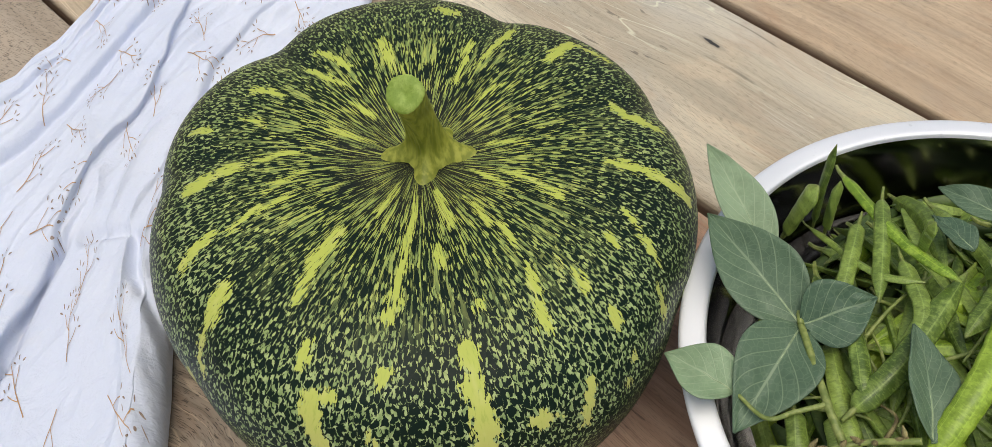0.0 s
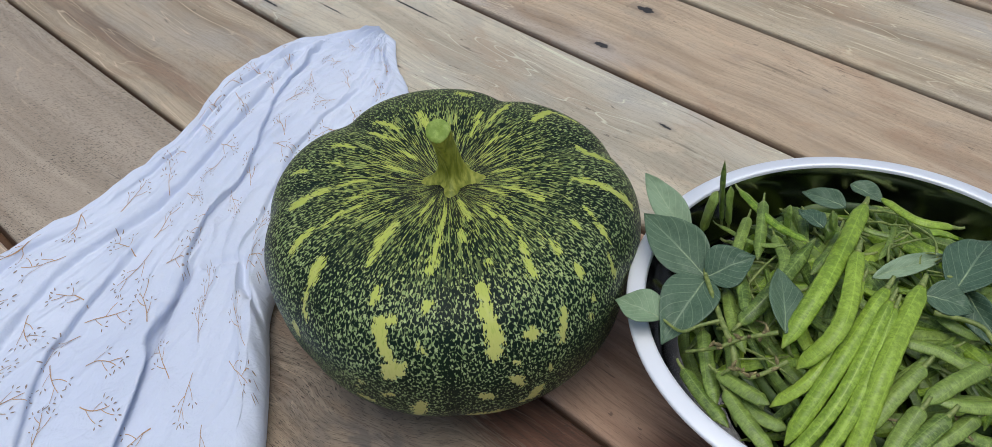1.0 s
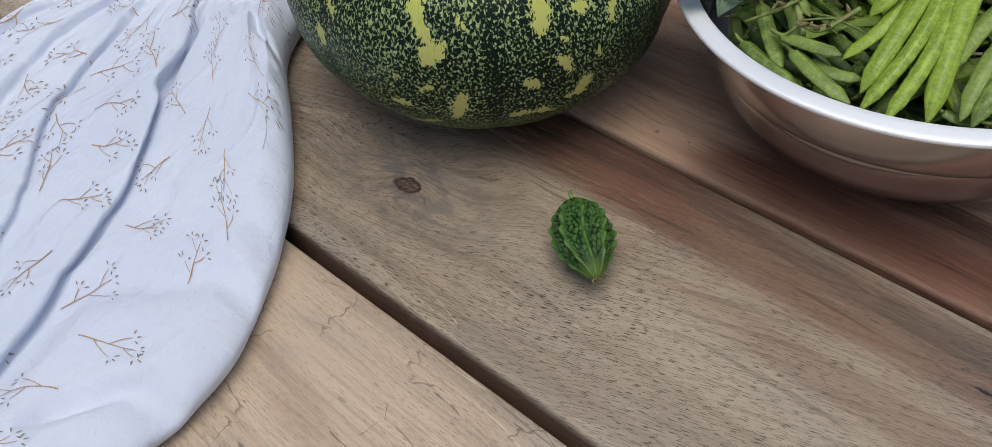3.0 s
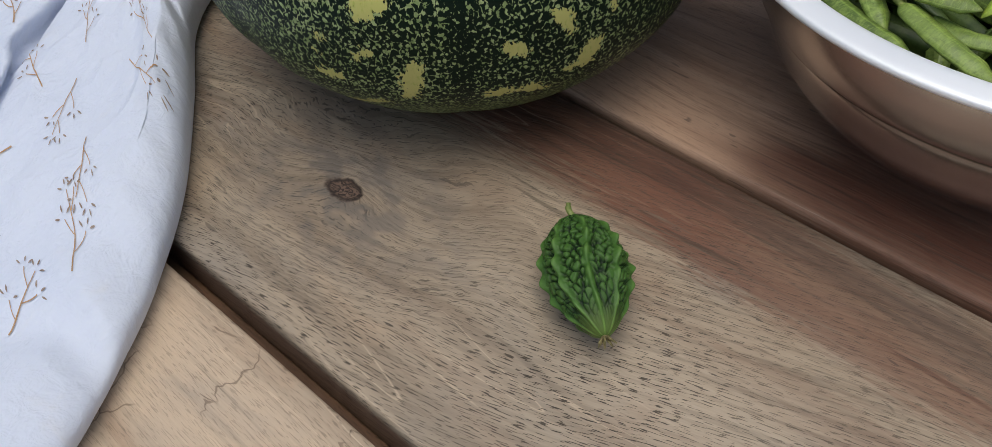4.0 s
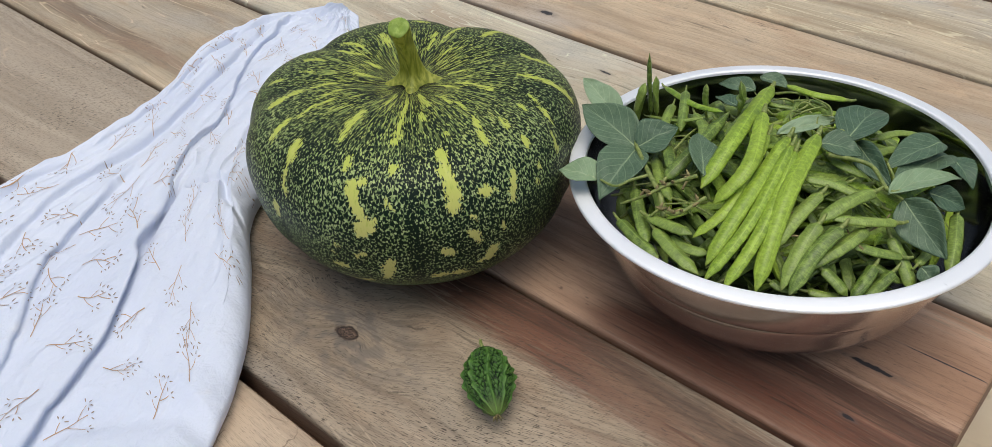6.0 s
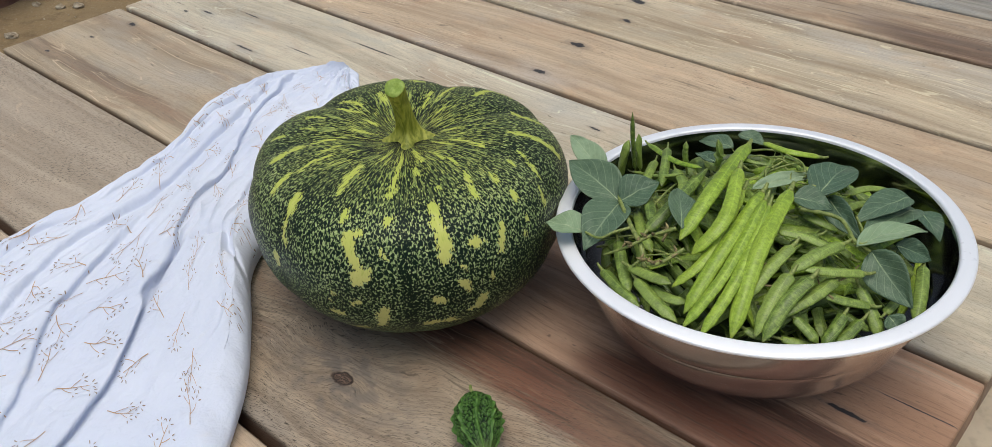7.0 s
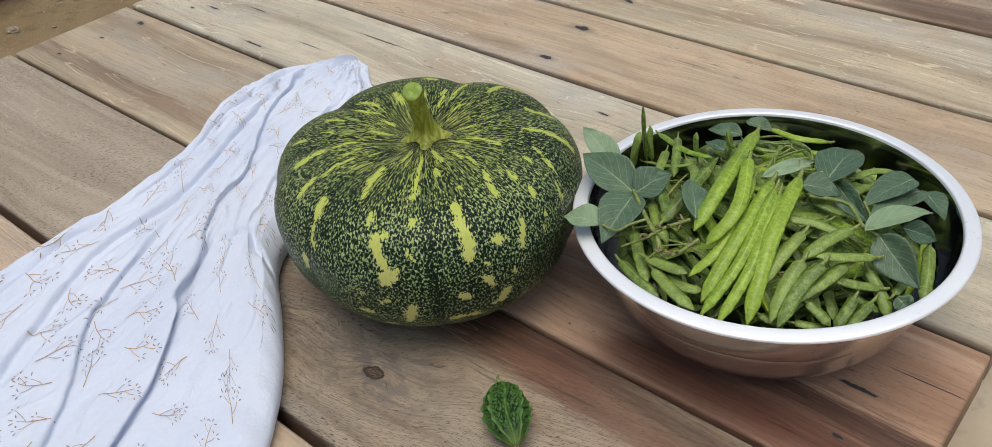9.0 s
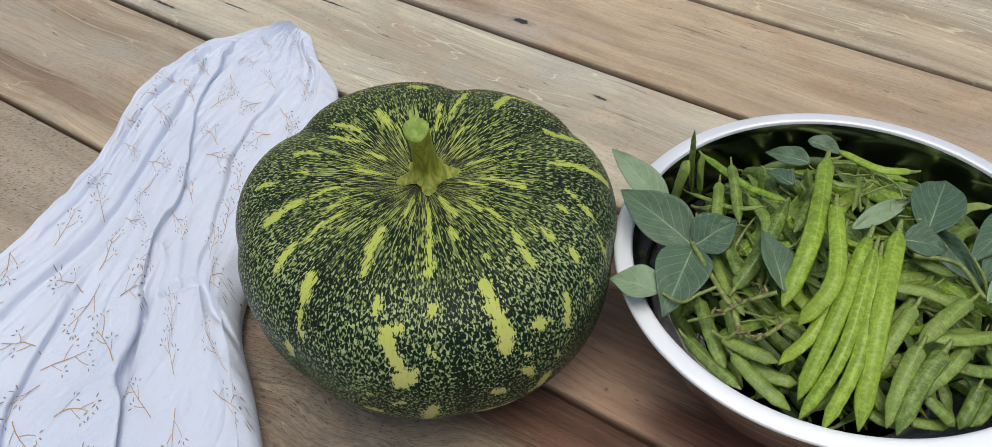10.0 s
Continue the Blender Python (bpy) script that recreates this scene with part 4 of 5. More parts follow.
for line, dep, wid, lap in VALLEYS:
    d, sg, way, ends = line_distance(XY, line)
    if lap:   # a lap: a rounded lip on one side, a sharp step down to the other
        cut += dep * 0.55 * np.where(sg > 0, np.exp(-d / (wid * 1.5)), np.exp(-(d / (wid * 0.22)) ** 2))
        cut -= dep * 0.62 * np.where(sg > 0, 0, (1 - np.exp(-(d / (wid * 0.38)) ** 2)) * np.exp(-d / (wid * 5.5)))
        over = lap * (1 - np.exp(-(d / 0.0014) ** 2)) * np.exp(-d / 0.011) * np.clip(ends / 0.025, 0, 1)
        shift += way * np.where(sg > 0, 0, over)[..., None]
    else:
        cut += dep * np.exp(-(d / wid) ** 2) - 0.12 * dep * np.exp(-((d - 2.2 * wid) / (1.3 * wid)) ** 2)
for _ in range(2):   # soft cloth keeps no sharp corners
    cut[1:-1] = (cut[:-2] + 2 * cut[1:-1] + cut[2:]) / 4
    cut[:, 1:-1] = (cut[:, :-2] + 2 * cut[:, 1:-1] + cut[:, 2:]) / 4
edge = np.minimum(dome(dl, 0.03), dome(dr, 0.03))
wr = np.zeros_like(h)
for i in range(NV):
    topness = max(0.0, 1 - vt[i] / 0.42)
    for j in range(NU):
        p = XY[i, j]
        across, along = u[j] * CW[i], CL[i]
        pleat = noise.noise(Vector((u[j] * 26, along * 9, 1.0))) * (0.0050 * topness + 0.0060 * max(0, 1 - u[j] / 0.30) + 0.0012)
        pleat += noise.noise(Vector((across * 210, along * 13, 7.0))) * (0.0030 * topness + 0.0038 * max(0, 1 - u[j] / 0.28) + 0.0004)
        crs = 1 - abs(noise.noise(Vector((u[j] * 9 + along * 3, along * 14, 11.0)))) * 3.2
        soft_ = max(0.0, crs) ** 2 * 0.0018 + noise.noise(Vector((p[0] * 20, p[1] * 20, 2.0))) * 0.0042 + noise.noise(Vector((p[0] * 60, p[1] * 60, 5.0))) * 0.0012
        wr[i, j] = pleat + soft_
Hc = np.maximum(h - cut * edge + wr * np.minimum(dome(dl, 0.007), dome(dr, 0.03)), 0.0012 + 0.0022 * np.minimum(1, dl / 0.002))
XY = XY + shift * edge[..., None]
Hc[:, 0] = 0.0004
Hc[0] = Hc[-1] = 0.0004
ax_ = Re - Le
ax_ /= np.linalg.norm(ax_, axis=1)[:, None] + 1e-9
for i in range(NV):
    roll_ = min(ROLL * (0.5 + 0.5 * grow[i]), CW[i] * 0.2)
    near = dr[i] < roll_ * 2
    k = np.argmax(near)
    top_ = Hc[i, k]
    phi = -math.pi / 2 + math.pi * dr[i, near] / (2 * roll_)
    inward = roll_ * (1 - np.cos(phi))
    back = inward[0]
    inward = np.where(phi > 0, dr[i, near] * (np.sin(phi) ** 2) + inward * (1 - np.sin(phi) ** 2), inward)
    XY[i, near] = Re[i] - ax_[i] * inward[:, None]
    Hc[i, near] = np.maximum(0.0004, top_ * (0.5 + 0.5 * np.sin(phi))) + np.where(phi > 0.5, (Hc[i, near] - top_) * 0.5 * np.sin(phi) ** 8, 0)
CP = np.concatenate([XY, Hc[..., None]], -1)
cloth = tagged(thing("cloth", (0, 0, 0)), "crumpled white cotton cloth printed with small ochre twigs", "cloth")
part("fabric", grid("fabric", CP), CLOTH, cloth)


def on_cloth(uu, vv):
    """A place on the cloth, by its share across and its way along in metres."""
    i = np.interp(vv, CL, np.arange(NV))
    j = min(max(uu, 0), 1) * (NU - 1)
    i0, j0 = min(int(i), NV - 2), min(int(j), NU - 2)
    fi, fj = i - i0, j - j0
    a_, b_, c_, d_ = CP[i0, j0], CP[i0, j0 + 1], CP[i0 + 1, j0], CP[i0 + 1, j0 + 1]
    p = (a_ * (1 - fj) + b_ * fj) * (1 - fi) + (c_ * (1 - fj) + d_ * fj) * fi
    nrm = np.cross(b_ - a_, c_ - a_)
    nrm /= np.linalg.norm(nrm) + 1e-12
    return p + nrm * (0.00045 if nrm[2] > 0 else -0.00045)


def stroke(verts, faces, pts, half, uu, vv, wid):
    """A printed line along pts (metres across and along), laid on the cloth round (uu, vv)."""
    pts = np.array(pts)
    T = np.gradient(pts, axis=0)
    T /= np.linalg.norm(T, axis=1)[:, None] + 1e-12
    Nn = np.stack([-T[:, 1], T[:, 0]], -1)
    k0 = len(verts)
    for i, (p, nn) in enumerate(zip(pts, Nn)):
        w = half[i] if hasattr(half, "__len__") else half
        for s in (-1, 1):
            q = p + s * nn * w
            verts.append(on_cloth(uu + q[0] / wid, vv + q[1]))
    for i in range(len(pts) - 1):
        k = k0 + 2 * i
        faces.append((k, k + 1, k + 3, k + 2))


def bend(p, ang, length, turn, n=7):
    out = [np.array(p, float)]
    for _ in range(n):
        out.append(out[-1] + np.array([math.cos(ang), math.sin(ang)]) * length / n)
        ang += turn / n
    return np.array(out), ang


rt = random.Random(23)
spots = []
tries = 0
while len(spots) < 140 and tries < 9000:
    tries += 1
    vv = rt.uniform(0.02, CL[-1] - 0.03)
    wid = float(np.interp(vv, CL, CW))
    uu = rt.uniform(0.06, 0.90)
    p = on_cloth(uu, vv)
    near_ = [on_cloth(uu + du / wid, vv + dv)[2] for du, dv in ((0.01, 0), (-0.01, 0), (0, 0.01), (0, -0.01), (0.005, 0.005), (-0.005, -0.005))] + [p[2]]
    if max(near_) - min(near_) < 0.0048 and all(np.linalg.norm(p - q) > 0.0275 for q, *_ in spots):
        spots.append((p, uu, vv, wid))
for p, uu, vv, wid in spots:
    V, Fc, V2, F2 = [], [], [], []
    ang = rt.uniform(0, 2 * math.pi)
    size = min(1.0, max(0.5, wid / 0.24))
    length = rt.uniform(0.021, 0.033) * size
    start = -np.array([math.cos(ang), math.sin(ang)]) * length / 2
    main, endang = bend(start, ang, length, rt.uniform(-0.9, 0.9), 12)
    stroke(V, Fc, main, np.linspace(0.00036, 0.00022, len(main)) * size, uu, vv, wid)
    sign = rt.choice((-1, 1))
    nodes = [(12, endang)]
    for k in (3, 6, 9):
        sign = -sign
        d = main[k + 1] - main[k]
        ba = math.atan2(d[1], d[0]) + sign * rt.uniform(0.6, 1.0)
        br, ea = bend(main[k], ba, rt.uniform(0.007, 0.013) * size, -sign * 0.4, 5)
        stroke(V, Fc, br, 0.00022, uu, vv, wid)
        nodes.append((br[-1], ea))
    nodes[0] = (main[-1], endang)
    for q, ea in nodes:
        for off in (-1.0, 0.0, 1.0):
            a0 = ea + off + rt.uniform(-0.15, 0.15)
            s0 = np.array(q) + np.array([math.cos(a0), math.sin(a0)]) * 0.0024 * size
            lf, _ = bend(s0, a0, rt.uniform(0.0022, 0.0031) * size, 0.2, 4)
            stroke(V2, F2, lf, np.array([0.0001, 0.00036, 0.00042, 0.00034, 0.0001]) * size, uu, vv, wid)
    for nm, vs, fs, mt in (("twig_print", V, Fc, INK_BROWN), ("leaf_print", V2, F2, INK_GREY)):
        me = bpy.data.meshes.new(nm)
        me.from_pydata([tuple(v) for v in vs], [], fs)
        part(nm, me, mt, cloth)

# ---- steel bowl ----
BOWL = Vector((0.1692, 0.2090, 0.0012))
OUTER = [(0.0, 0.0016), (0.052, 0.0010), (0.062, 0.0006), (0.073, 0.003), (0.0850, 0.0125), (0.0945, 0.0245), (0.0985, 0.0345), (0.1025, 0.0450), (0.1034, 0.0488), (0.1033, 0.0494),
         (0.1043, 0.0499), (0.1060, 0.0530), (0.1090, 0.0620), (0.1112, 0.0720), (0.1124, 0.0795), (0.1128, 0.0815)]
INNER = [(0.1122, 0.0846), (0.1114, 0.0800), (0.1102, 0.0720), (0.1080, 0.0620), (0.1050, 0.0530), (0.1026, 0.0490), (0.1014, 0.0450), (0.0974, 0.0350), (0.0912, 0.0254), (0.0808, 0.0140), (0.068, 0.0052), (0.060, 0.0026), (0.0, 0.0026)]
RIM = [(0.1128, 0.0815), (0.1136, 0.0838), (0.1160, 0.0843), (0.1192, 0.0842), (0.1206, 0.0834), (0.1216, 0.0834), (0.1222, 0.0844), (0.1218, 0.0856), (0.1204, 0.0863), (0.1172, 0.0868), (0.1142, 0.0870), (0.1128, 0.0864), (0.1122, 0.0846)]


def lathe(name, profile, n, sides):
    pr = spline(profile, n)
    a = np.linspace(0, 2 * math.pi, sides, endpoint=False)
    return grid(name, np.stack([pr[:, 0][:, None] * np.cos(a), pr[:, 0][:, None] * np.sin(a), pr[:, 1][:, None] * np.ones((1, sides))], -1), True)


bowl = tagged(thing("bowl", BOWL), "stainless steel mixing bowl heaped with green bean pods", "bowl")
bowl.rotation_euler = (0, radians(-1.35), 0)
bowl.scale = (1.022, 1.022, 0.93)
shell = part("body", lathe("body", OUTER, 4, 160), STEEL, bowl)
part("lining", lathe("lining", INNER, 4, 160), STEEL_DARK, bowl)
part("rim", lathe("rim", RIM, 4, 160), STEEL_RIM, bowl, "broad flat polished rim")
for mesh_ob in list(bowl.children):
    bmf = bmesh.new()
    bmf.from_mesh(mesh_ob.data)
    bmesh.ops.remove_doubles(bmf, verts=bmf.verts, dist=1e-6)
    bmesh.ops.recalc_face_normals(bmf, faces=bmf.faces)
    bmf.to_mesh(mesh_ob.data)
    bmf.free()
    mesh_ob.data.shade_smooth()

# ---- bean pods ----
# places of stalk, middle and tip, width in mm; leaves: base, tip, width
BUNDLE = [
    ((0.136, 0.251, 0.104), (0.152, 0.179, 0.114), (0.155, 0.137, 0.101), 11.2),
    ((0.155, 0.202, 0.117), (0.171, 0.158, 0.112), (0.165, 0.134, 0.097), 10.1),
    ((0.164, 0.192, 0.111), (0.173, 0.141, 0.098), (0.164, 0.117, 0.084), 7.8),
    ((0.176, 0.192, 0.114), (0.179, 0.142, 0.1), (0.179, 0.106, 0.08), 10.1),
    ((0.181, 0.186, 0.114), (0.188, 0.132, 0.097), (0.183, 0.098, 0.077), 7.8),
    ((0.184, 0.185, 0.112), (0.195, 0.133, 0.097), (0.194, 0.098, 0.077), 8.1),
    ((0.187, 0.205, 0.113), (0.197, 0.15, 0.104), (0.208, 0.106, 0.078), 11.2),
    ((0.178, 0.265, 0.103), (0.163, 0.253, 0.107), (0.136, 0.271, 0.096), 7.0),
    ((0.072, 0.232, 0.09), (0.106, 0.21, 0.1), (0.131, 0.2, 0.109), 6.2),
]
LEFT_PODS = [
    ((0.075, 0.208, 0.081), (0.106, 0.193, 0.097), (0.122, 0.196, 0.104), 3.1),
    ((0.118, 0.115, 0.075), (0.136, 0.107, 0.075), (0.154, 0.101, 0.075), 6.7),
    ((0.143, 0.113, 0.082), (0.161, 0.105, 0.08), (0.178, 0.101, 0.077), 7.3),
    ((0.135, 0.118, 0.084), (0.151, 0.116, 0.086), (0.164, 0.116, 0.087), 7.3),
    ((0.151, 0.115, 0.079), (0.164, 0.113, 0.079), (0.176, 0.115, 0.08), 6.7),
    ((0.114, 0.136, 0.083), (0.129, 0.12, 0.079), (0.143, 0.107, 0.075), 6.7),
    ((0.129, 0.144, 0.092), (0.132, 0.166, 0.1), (0.13, 0.21, 0.104), 7.6),
    ((0.109, 0.164, 0.087), (0.125, 0.146, 0.087), (0.139, 0.135, 0.086), 6.2),
    ((0.125, 0.142, 0.083), (0.133, 0.134, 0.082), (0.142, 0.123, 0.079), 6.2),
    ((0.167, 0.163, 0.096), (0.175, 0.141, 0.088), (0.187, 0.122, 0.078), 6.7),
    ((0.121, 0.202, 0.094), (0.129, 0.178, 0.093), (0.139, 0.153, 0.089), 6.2),
    ((0.114, 0.211, 0.098), (0.113, 0.21, 0.108), (0.113, 0.21, 0.117), 5.6),
]
RIGHT_PODS = [
    ((0.208, 0.169, 0.103), (0.205, 0.149, 0.097), (0.203, 0.127, 0.088), 8.4),
    ((0.229, 0.187, 0.103), (0.222, 0.169, 0.103), (0.216, 0.151, 0.099), 9.0),
    ((0.246, 0.18, 0.095), (0.234, 0.167, 0.098), (0.219, 0.156, 0.1), 7.8),
    ((0.217, 0.15, 0.099), (0.216, 0.136, 0.093), (0.218, 0.113, 0.08), 9.0),
    ((0.227, 0.154, 0.099), (0.223, 0.134, 0.092), (0.223, 0.112, 0.08), 9.5),
    ((0.236, 0.167, 0.094), (0.23, 0.147, 0.09), (0.217, 0.123, 0.083), 8.7),
    ((0.255, 0.172, 0.082), (0.243, 0.162, 0.086), (0.23, 0.156, 0.09), 7.8),
    ((0.195, 0.176, 0.103), (0.211, 0.183, 0.101), (0.229, 0.186, 0.096), 7.6),
    ((0.228, 0.137, 0.083), (0.237, 0.136, 0.079), (0.244, 0.135, 0.075), 7.8),
    ((0.247, 0.157, 0.082), (0.247, 0.146, 0.078), (0.246, 0.135, 0.074), 7.3),
    ((0.255, 0.163, 0.078), (0.253, 0.151, 0.075), (0.25, 0.14, 0.073), 7.3),
    ((0.245, 0.18, 0.085), (0.257, 0.172, 0.077), (0.267, 0.164, 0.069), 8.4),
]
RIGHT_PODS_MORE = [
    ((0.264, 0.224, 0.082), (0.271, 0.204, 0.078), (0.277, 0.183, 0.072), 7.8),
    ((0.206, 0.246, 0.096), (0.212, 0.266, 0.092), (0.223, 0.282, 0.086), 6.2),
    ((0.228, 0.143, 0.082), (0.223, 0.135, 0.08), (0.218, 0.123, 0.076), 6.2),
    ((0.262, 0.177, 0.077), (0.263, 0.189, 0.078), (0.261, 0.199, 0.08), 5.6),
    ((0.233, 0.193, 0.092), (0.226, 0.192, 0.095), (0.217, 0.188, 0.098), 6.2),
    ((0.212, 0.193, 0.098), (0.208, 0.185, 0.098), (0.204, 0.174, 0.097), 6.2),
    ((0.226, 0.128, 0.073), (0.234, 0.132, 0.072), (0.242, 0.137, 0.071), 6.2),
    ((0.209, 0.12, 0.076), (0.215, 0.12, 0.075), (0.223, 0.123, 0.074), 6.2),
    ((0.241, 0.162, 0.079), (0.252, 0.164, 0.074), (0.26, 0.167, 0.07), 6.7),
    ((0.198, 0.204, 0.101), (0.207, 0.203, 0.1), (0.219, 0.207, 0.096), 6.7),
]
FAR_PODS = [
    ((0.091, 0.225, 0.097), (0.102, 0.205, 0.098), (0.114, 0.182, 0.098), 5),
    ((0.09, 0.212, 0.093), (0.096, 0.196, 0.094), (0.103, 0.178, 0.093), 5),
    ((0.111, 0.203, 0.099), (0.128, 0.185, 0.102), (0.13, 0.167, 0.099), 5.6),
    ((0.136, 0.225, 0.104), (0.142, 0.206, 0.106), (0.142, 0.184, 0.105), 6.2),
    ((0.175, 0.223, 0.106), (0.181, 0.235, 0.104), (0.19, 0.243, 0.101), 3.0),
    ((0.154, 0.251, 0.101), (0.16, 0.23, 0.104), (0.162, 0.214, 0.106), 2.6),
    ((0.105, 0.176, 0.093), (0.119, 0.162, 0.095), (0.131, 0.147, 0.095), 5.6),
    ((0.212, 0.222, 0.097), (0.213, 0.241, 0.093), (0.22, 0.258, 0.088), 6.2),
    ((0.133, 0.241, 0.101), (0.146, 0.234, 0.103), (0.161, 0.239, 0.103), 3.0),
]
UPRIGHT_PODS = [
    ((0.068, 0.204, 0.076), (0.07, 0.205, 0.093), (0.072, 0.207, 0.105), 8.0),
    ((0.074, 0.213, 0.08), (0.072, 0.212, 0.1), (0.071, 0.211, 0.124), 4.6),
    ((0.08, 0.21, 0.084), (0.079, 0.209, 0.097), (0.078, 0.209, 0.111), 5.4),
    ((0.136, 0.21, 0.108), (0.137, 0.21, 0.117), (0.135, 0.209, 0.127), 6.2),
]
LEFT_LEAFLETS = [
    ((0.099, 0.159, 0.093), (0.047, 0.173, 0.1), 24),
    ((0.076, 0.174, 0.094), (0.024, 0.205, 0.098), 16),
    ((0.099, 0.159, 0.093), (0.113, 0.18, 0.103), 21),
    ((0.099, 0.159, 0.093), (0.105, 0.114, 0.088), 25),
    ((0.097, 0.124, 0.089), (0.07, 0.121, 0.088), 18),
]
RIGHT_LEAFLETS = [
    ((0.242, 0.194, 0.1), (0.273, 0.18, 0.085), 20),
    ((0.199, 0.216, 0.108), (0.196, 0.273, 0.104), 24),
    ((0.19, 0.203, 0.11), (0.211, 0.213, 0.106), 16),
    ((0.236, 0.27, 0.094), (0.223, 0.219, 0.101), 17),
    ((0.242, 0.268, 0.089), (0.231, 0.21, 0.099), 20),
    ((0.236, 0.189, 0.106), (0.257, 0.246, 0.096), 14),
    ((0.249, 0.215, 0.095), (0.267, 0.23, 0.084), 12),
    ((0.202, 0.225, 0.103), (0.231, 0.206, 0.097), 13),
]
LOOSE_LEAVES = [
    ((0.153, 0.143, 0.106), (0.128, 0.178, 0.108), 17),
    ((0.129, 0.243, 0.103), (0.103, 0.244, 0.1), 13),
    ((0.12, 0.268, 0.098), (0.141, 0.267, 0.098), 12),
    ((0.127, 0.224, 0.1), (0.108, 0.233, 0.097), 12),
    ((0.167, 0.198, 0.11), (0.187, 0.245, 0.106), 10),
    ((0.241, 0.279, 0.08), (0.261, 0.264, 0.076), 17),
    ((0.265, 0.174, 0.079), (0.274, 0.171, 0.074), 12),
]


def mound(x, y):
    """Height of the heap of pods."""
    r = min(math.hypot(x - 0.171, y - 0.205), 0.112)
    return 0.074 + 0.033 * (1 - (r / 0.1) ** 2)


def pod_mesh(points, width, seed, flat=0.55, beak=0.13):
    """A slim ridged pod through three places: narrow at the stalk, beaked at the tip, swollen over its seeds."""
    rs = random.Random(seed)
    path = spline(points, 16)
    n = len(path)
    length = np.linalg.norm(np.diff(path, axis=0), axis=1).sum()
    seeds = max(5, int(length / 0.0085))
    ph = rs.uniform(0, 6)
    radii = []
    for i in range(n):
        t = i / (n - 1)
        body = min(1.0, (t / 0.09 + 0.22) ** 0.7) * min(1.0, ((1 - t) / beak + 0.04) ** 0.8) * (0.9 + 0.1 * math.sin(math.pi * t))
        radii.append(width / 2 * body * (1 + 0.028 * math.sin(2 * math.pi * seeds * t + ph)))
    me = sweep("bean_pod", path, radii, 16, flat, 4, 0.10, twist=rs.uniform(-1.2, 1.2))
    return me


def pod_stalk(points, width, back=0.006):
    a, b = np.array(points[0], float), np.array(points[1], float)
    d = (a - b) / np.linalg.norm(a - b)
    e = a + d * back + np.array([0, 0, 0.0012])
    return sweep("stalk", spline([a - d * 0.0015, a + d * back * 0.5, e], 4), np.linspace(width * 0.17, width * 0.10, 9), 6)


POD_TAGS = [("bright green fresh bean pod lying on the heap", POD_BRIGHT), ("dull olive green bean pod in the heap", POD_DULL)]
count = 0
for rows_, bright, girth in ((BUNDLE, True, 0.00082), (LEFT_PODS, False, 0.00108), (RIGHT_PODS, False, 0.00090), (RIGHT_PODS_MORE, False, 0.00092), (FAR_PODS, False, 0.00116), (UPRIGHT_PODS, False, 0.00116)):
    for p0, p1, p2, w in rows_:
        count += 1
        base = np.array(p0)
        local = [np.array(p) - base for p in (p0, p1, p2)]
        ob = part("bean_pod", pod_mesh(local, w * girth, count, beak=0.13 if bright else 0.20), POD_TAGS[0 if bright else 1][1], None, loc=tuple(base))
        tagged(ob, POD_TAGS[0 if bright else 1][0], "bean pod", "pods in the bowl")
        part("stalk", pod_stalk(local, w * 0.001), STALK, ob)

# the rest of the heap
rf = random.Random(77)
KINDS = []
for k in range(10):
    L = rf.uniform(0.06, 0.095)
    c = rf.uniform(-0.009, 0.009)
    pts = [np.array([-L / 2, 0, 0]), np.array([0, c, rf.uniform(-0.002, 0.004)]), np.array([L / 2, 0, 0])]
    for bright in (0, 1):
        me = pod_mesh(pts, rf.uniform(0.0060, 0.0078), 200 + k, beak=0.26)
        me.materials.append(POD_TAGS[1 - bright][1])
        ms = pod_stalk(pts, 0.007)
        ms.materials.append(STALK)
        KINDS.append((me, ms, L, bright))
made = 0
while made < 300:
    r, a = 0.098 * math.sqrt(rf.random()), rf.uniform(0, 2 * math.pi)
    x, y = BOWL.x + r * math.cos(a), BOWL.y + r * math.sin(a)
    me, ms, L, bright = rf.choice(KINDS)
    if bright and rf.random() < 0.45:
        continue
    yaw = rf.gauss(-0.9, 0.75) if rf.random() < 0.6 else rf.uniform(0, 6.28)
    if rf.random() < 0.5:
        yaw += math.pi
    dx, dy = math.cos(yaw) * L / 2, math.sin(yaw) * L / 2
    ends = [(x - dx, y - dy), (x + dx, y + dy)]
    if any(math.hypot(ex - BOWL.x, ey - BOWL.y) > 0.099 for ex, ey in ends):
        continue
    drop = rf.uniform(0.006, 0.012) if made < 110 else rf.uniform(0.012, 0.03)
    if (x > 0.235 and y > 0.235) or (x < 0.115 and y < 0.2):
        drop += 0.016
    za, zb = (mound(*e) - drop for e in ends)
    pitch = math.atan2(za - zb, L)
    ob = new("bean_pod", me)
    ob.matrix_basis = Matrix.LocRotScale((x, y, (za + zb) / 2), Euler((rf.uniform(-1.2, 1.2), pitch, yaw)), (1, 1, 1))
    tagged(ob, POD_TAGS[1 - bright][0], "bean pod", "pods in the bowl")
    so = new("stalk", ms)
    so.parent = ob
    made += 1

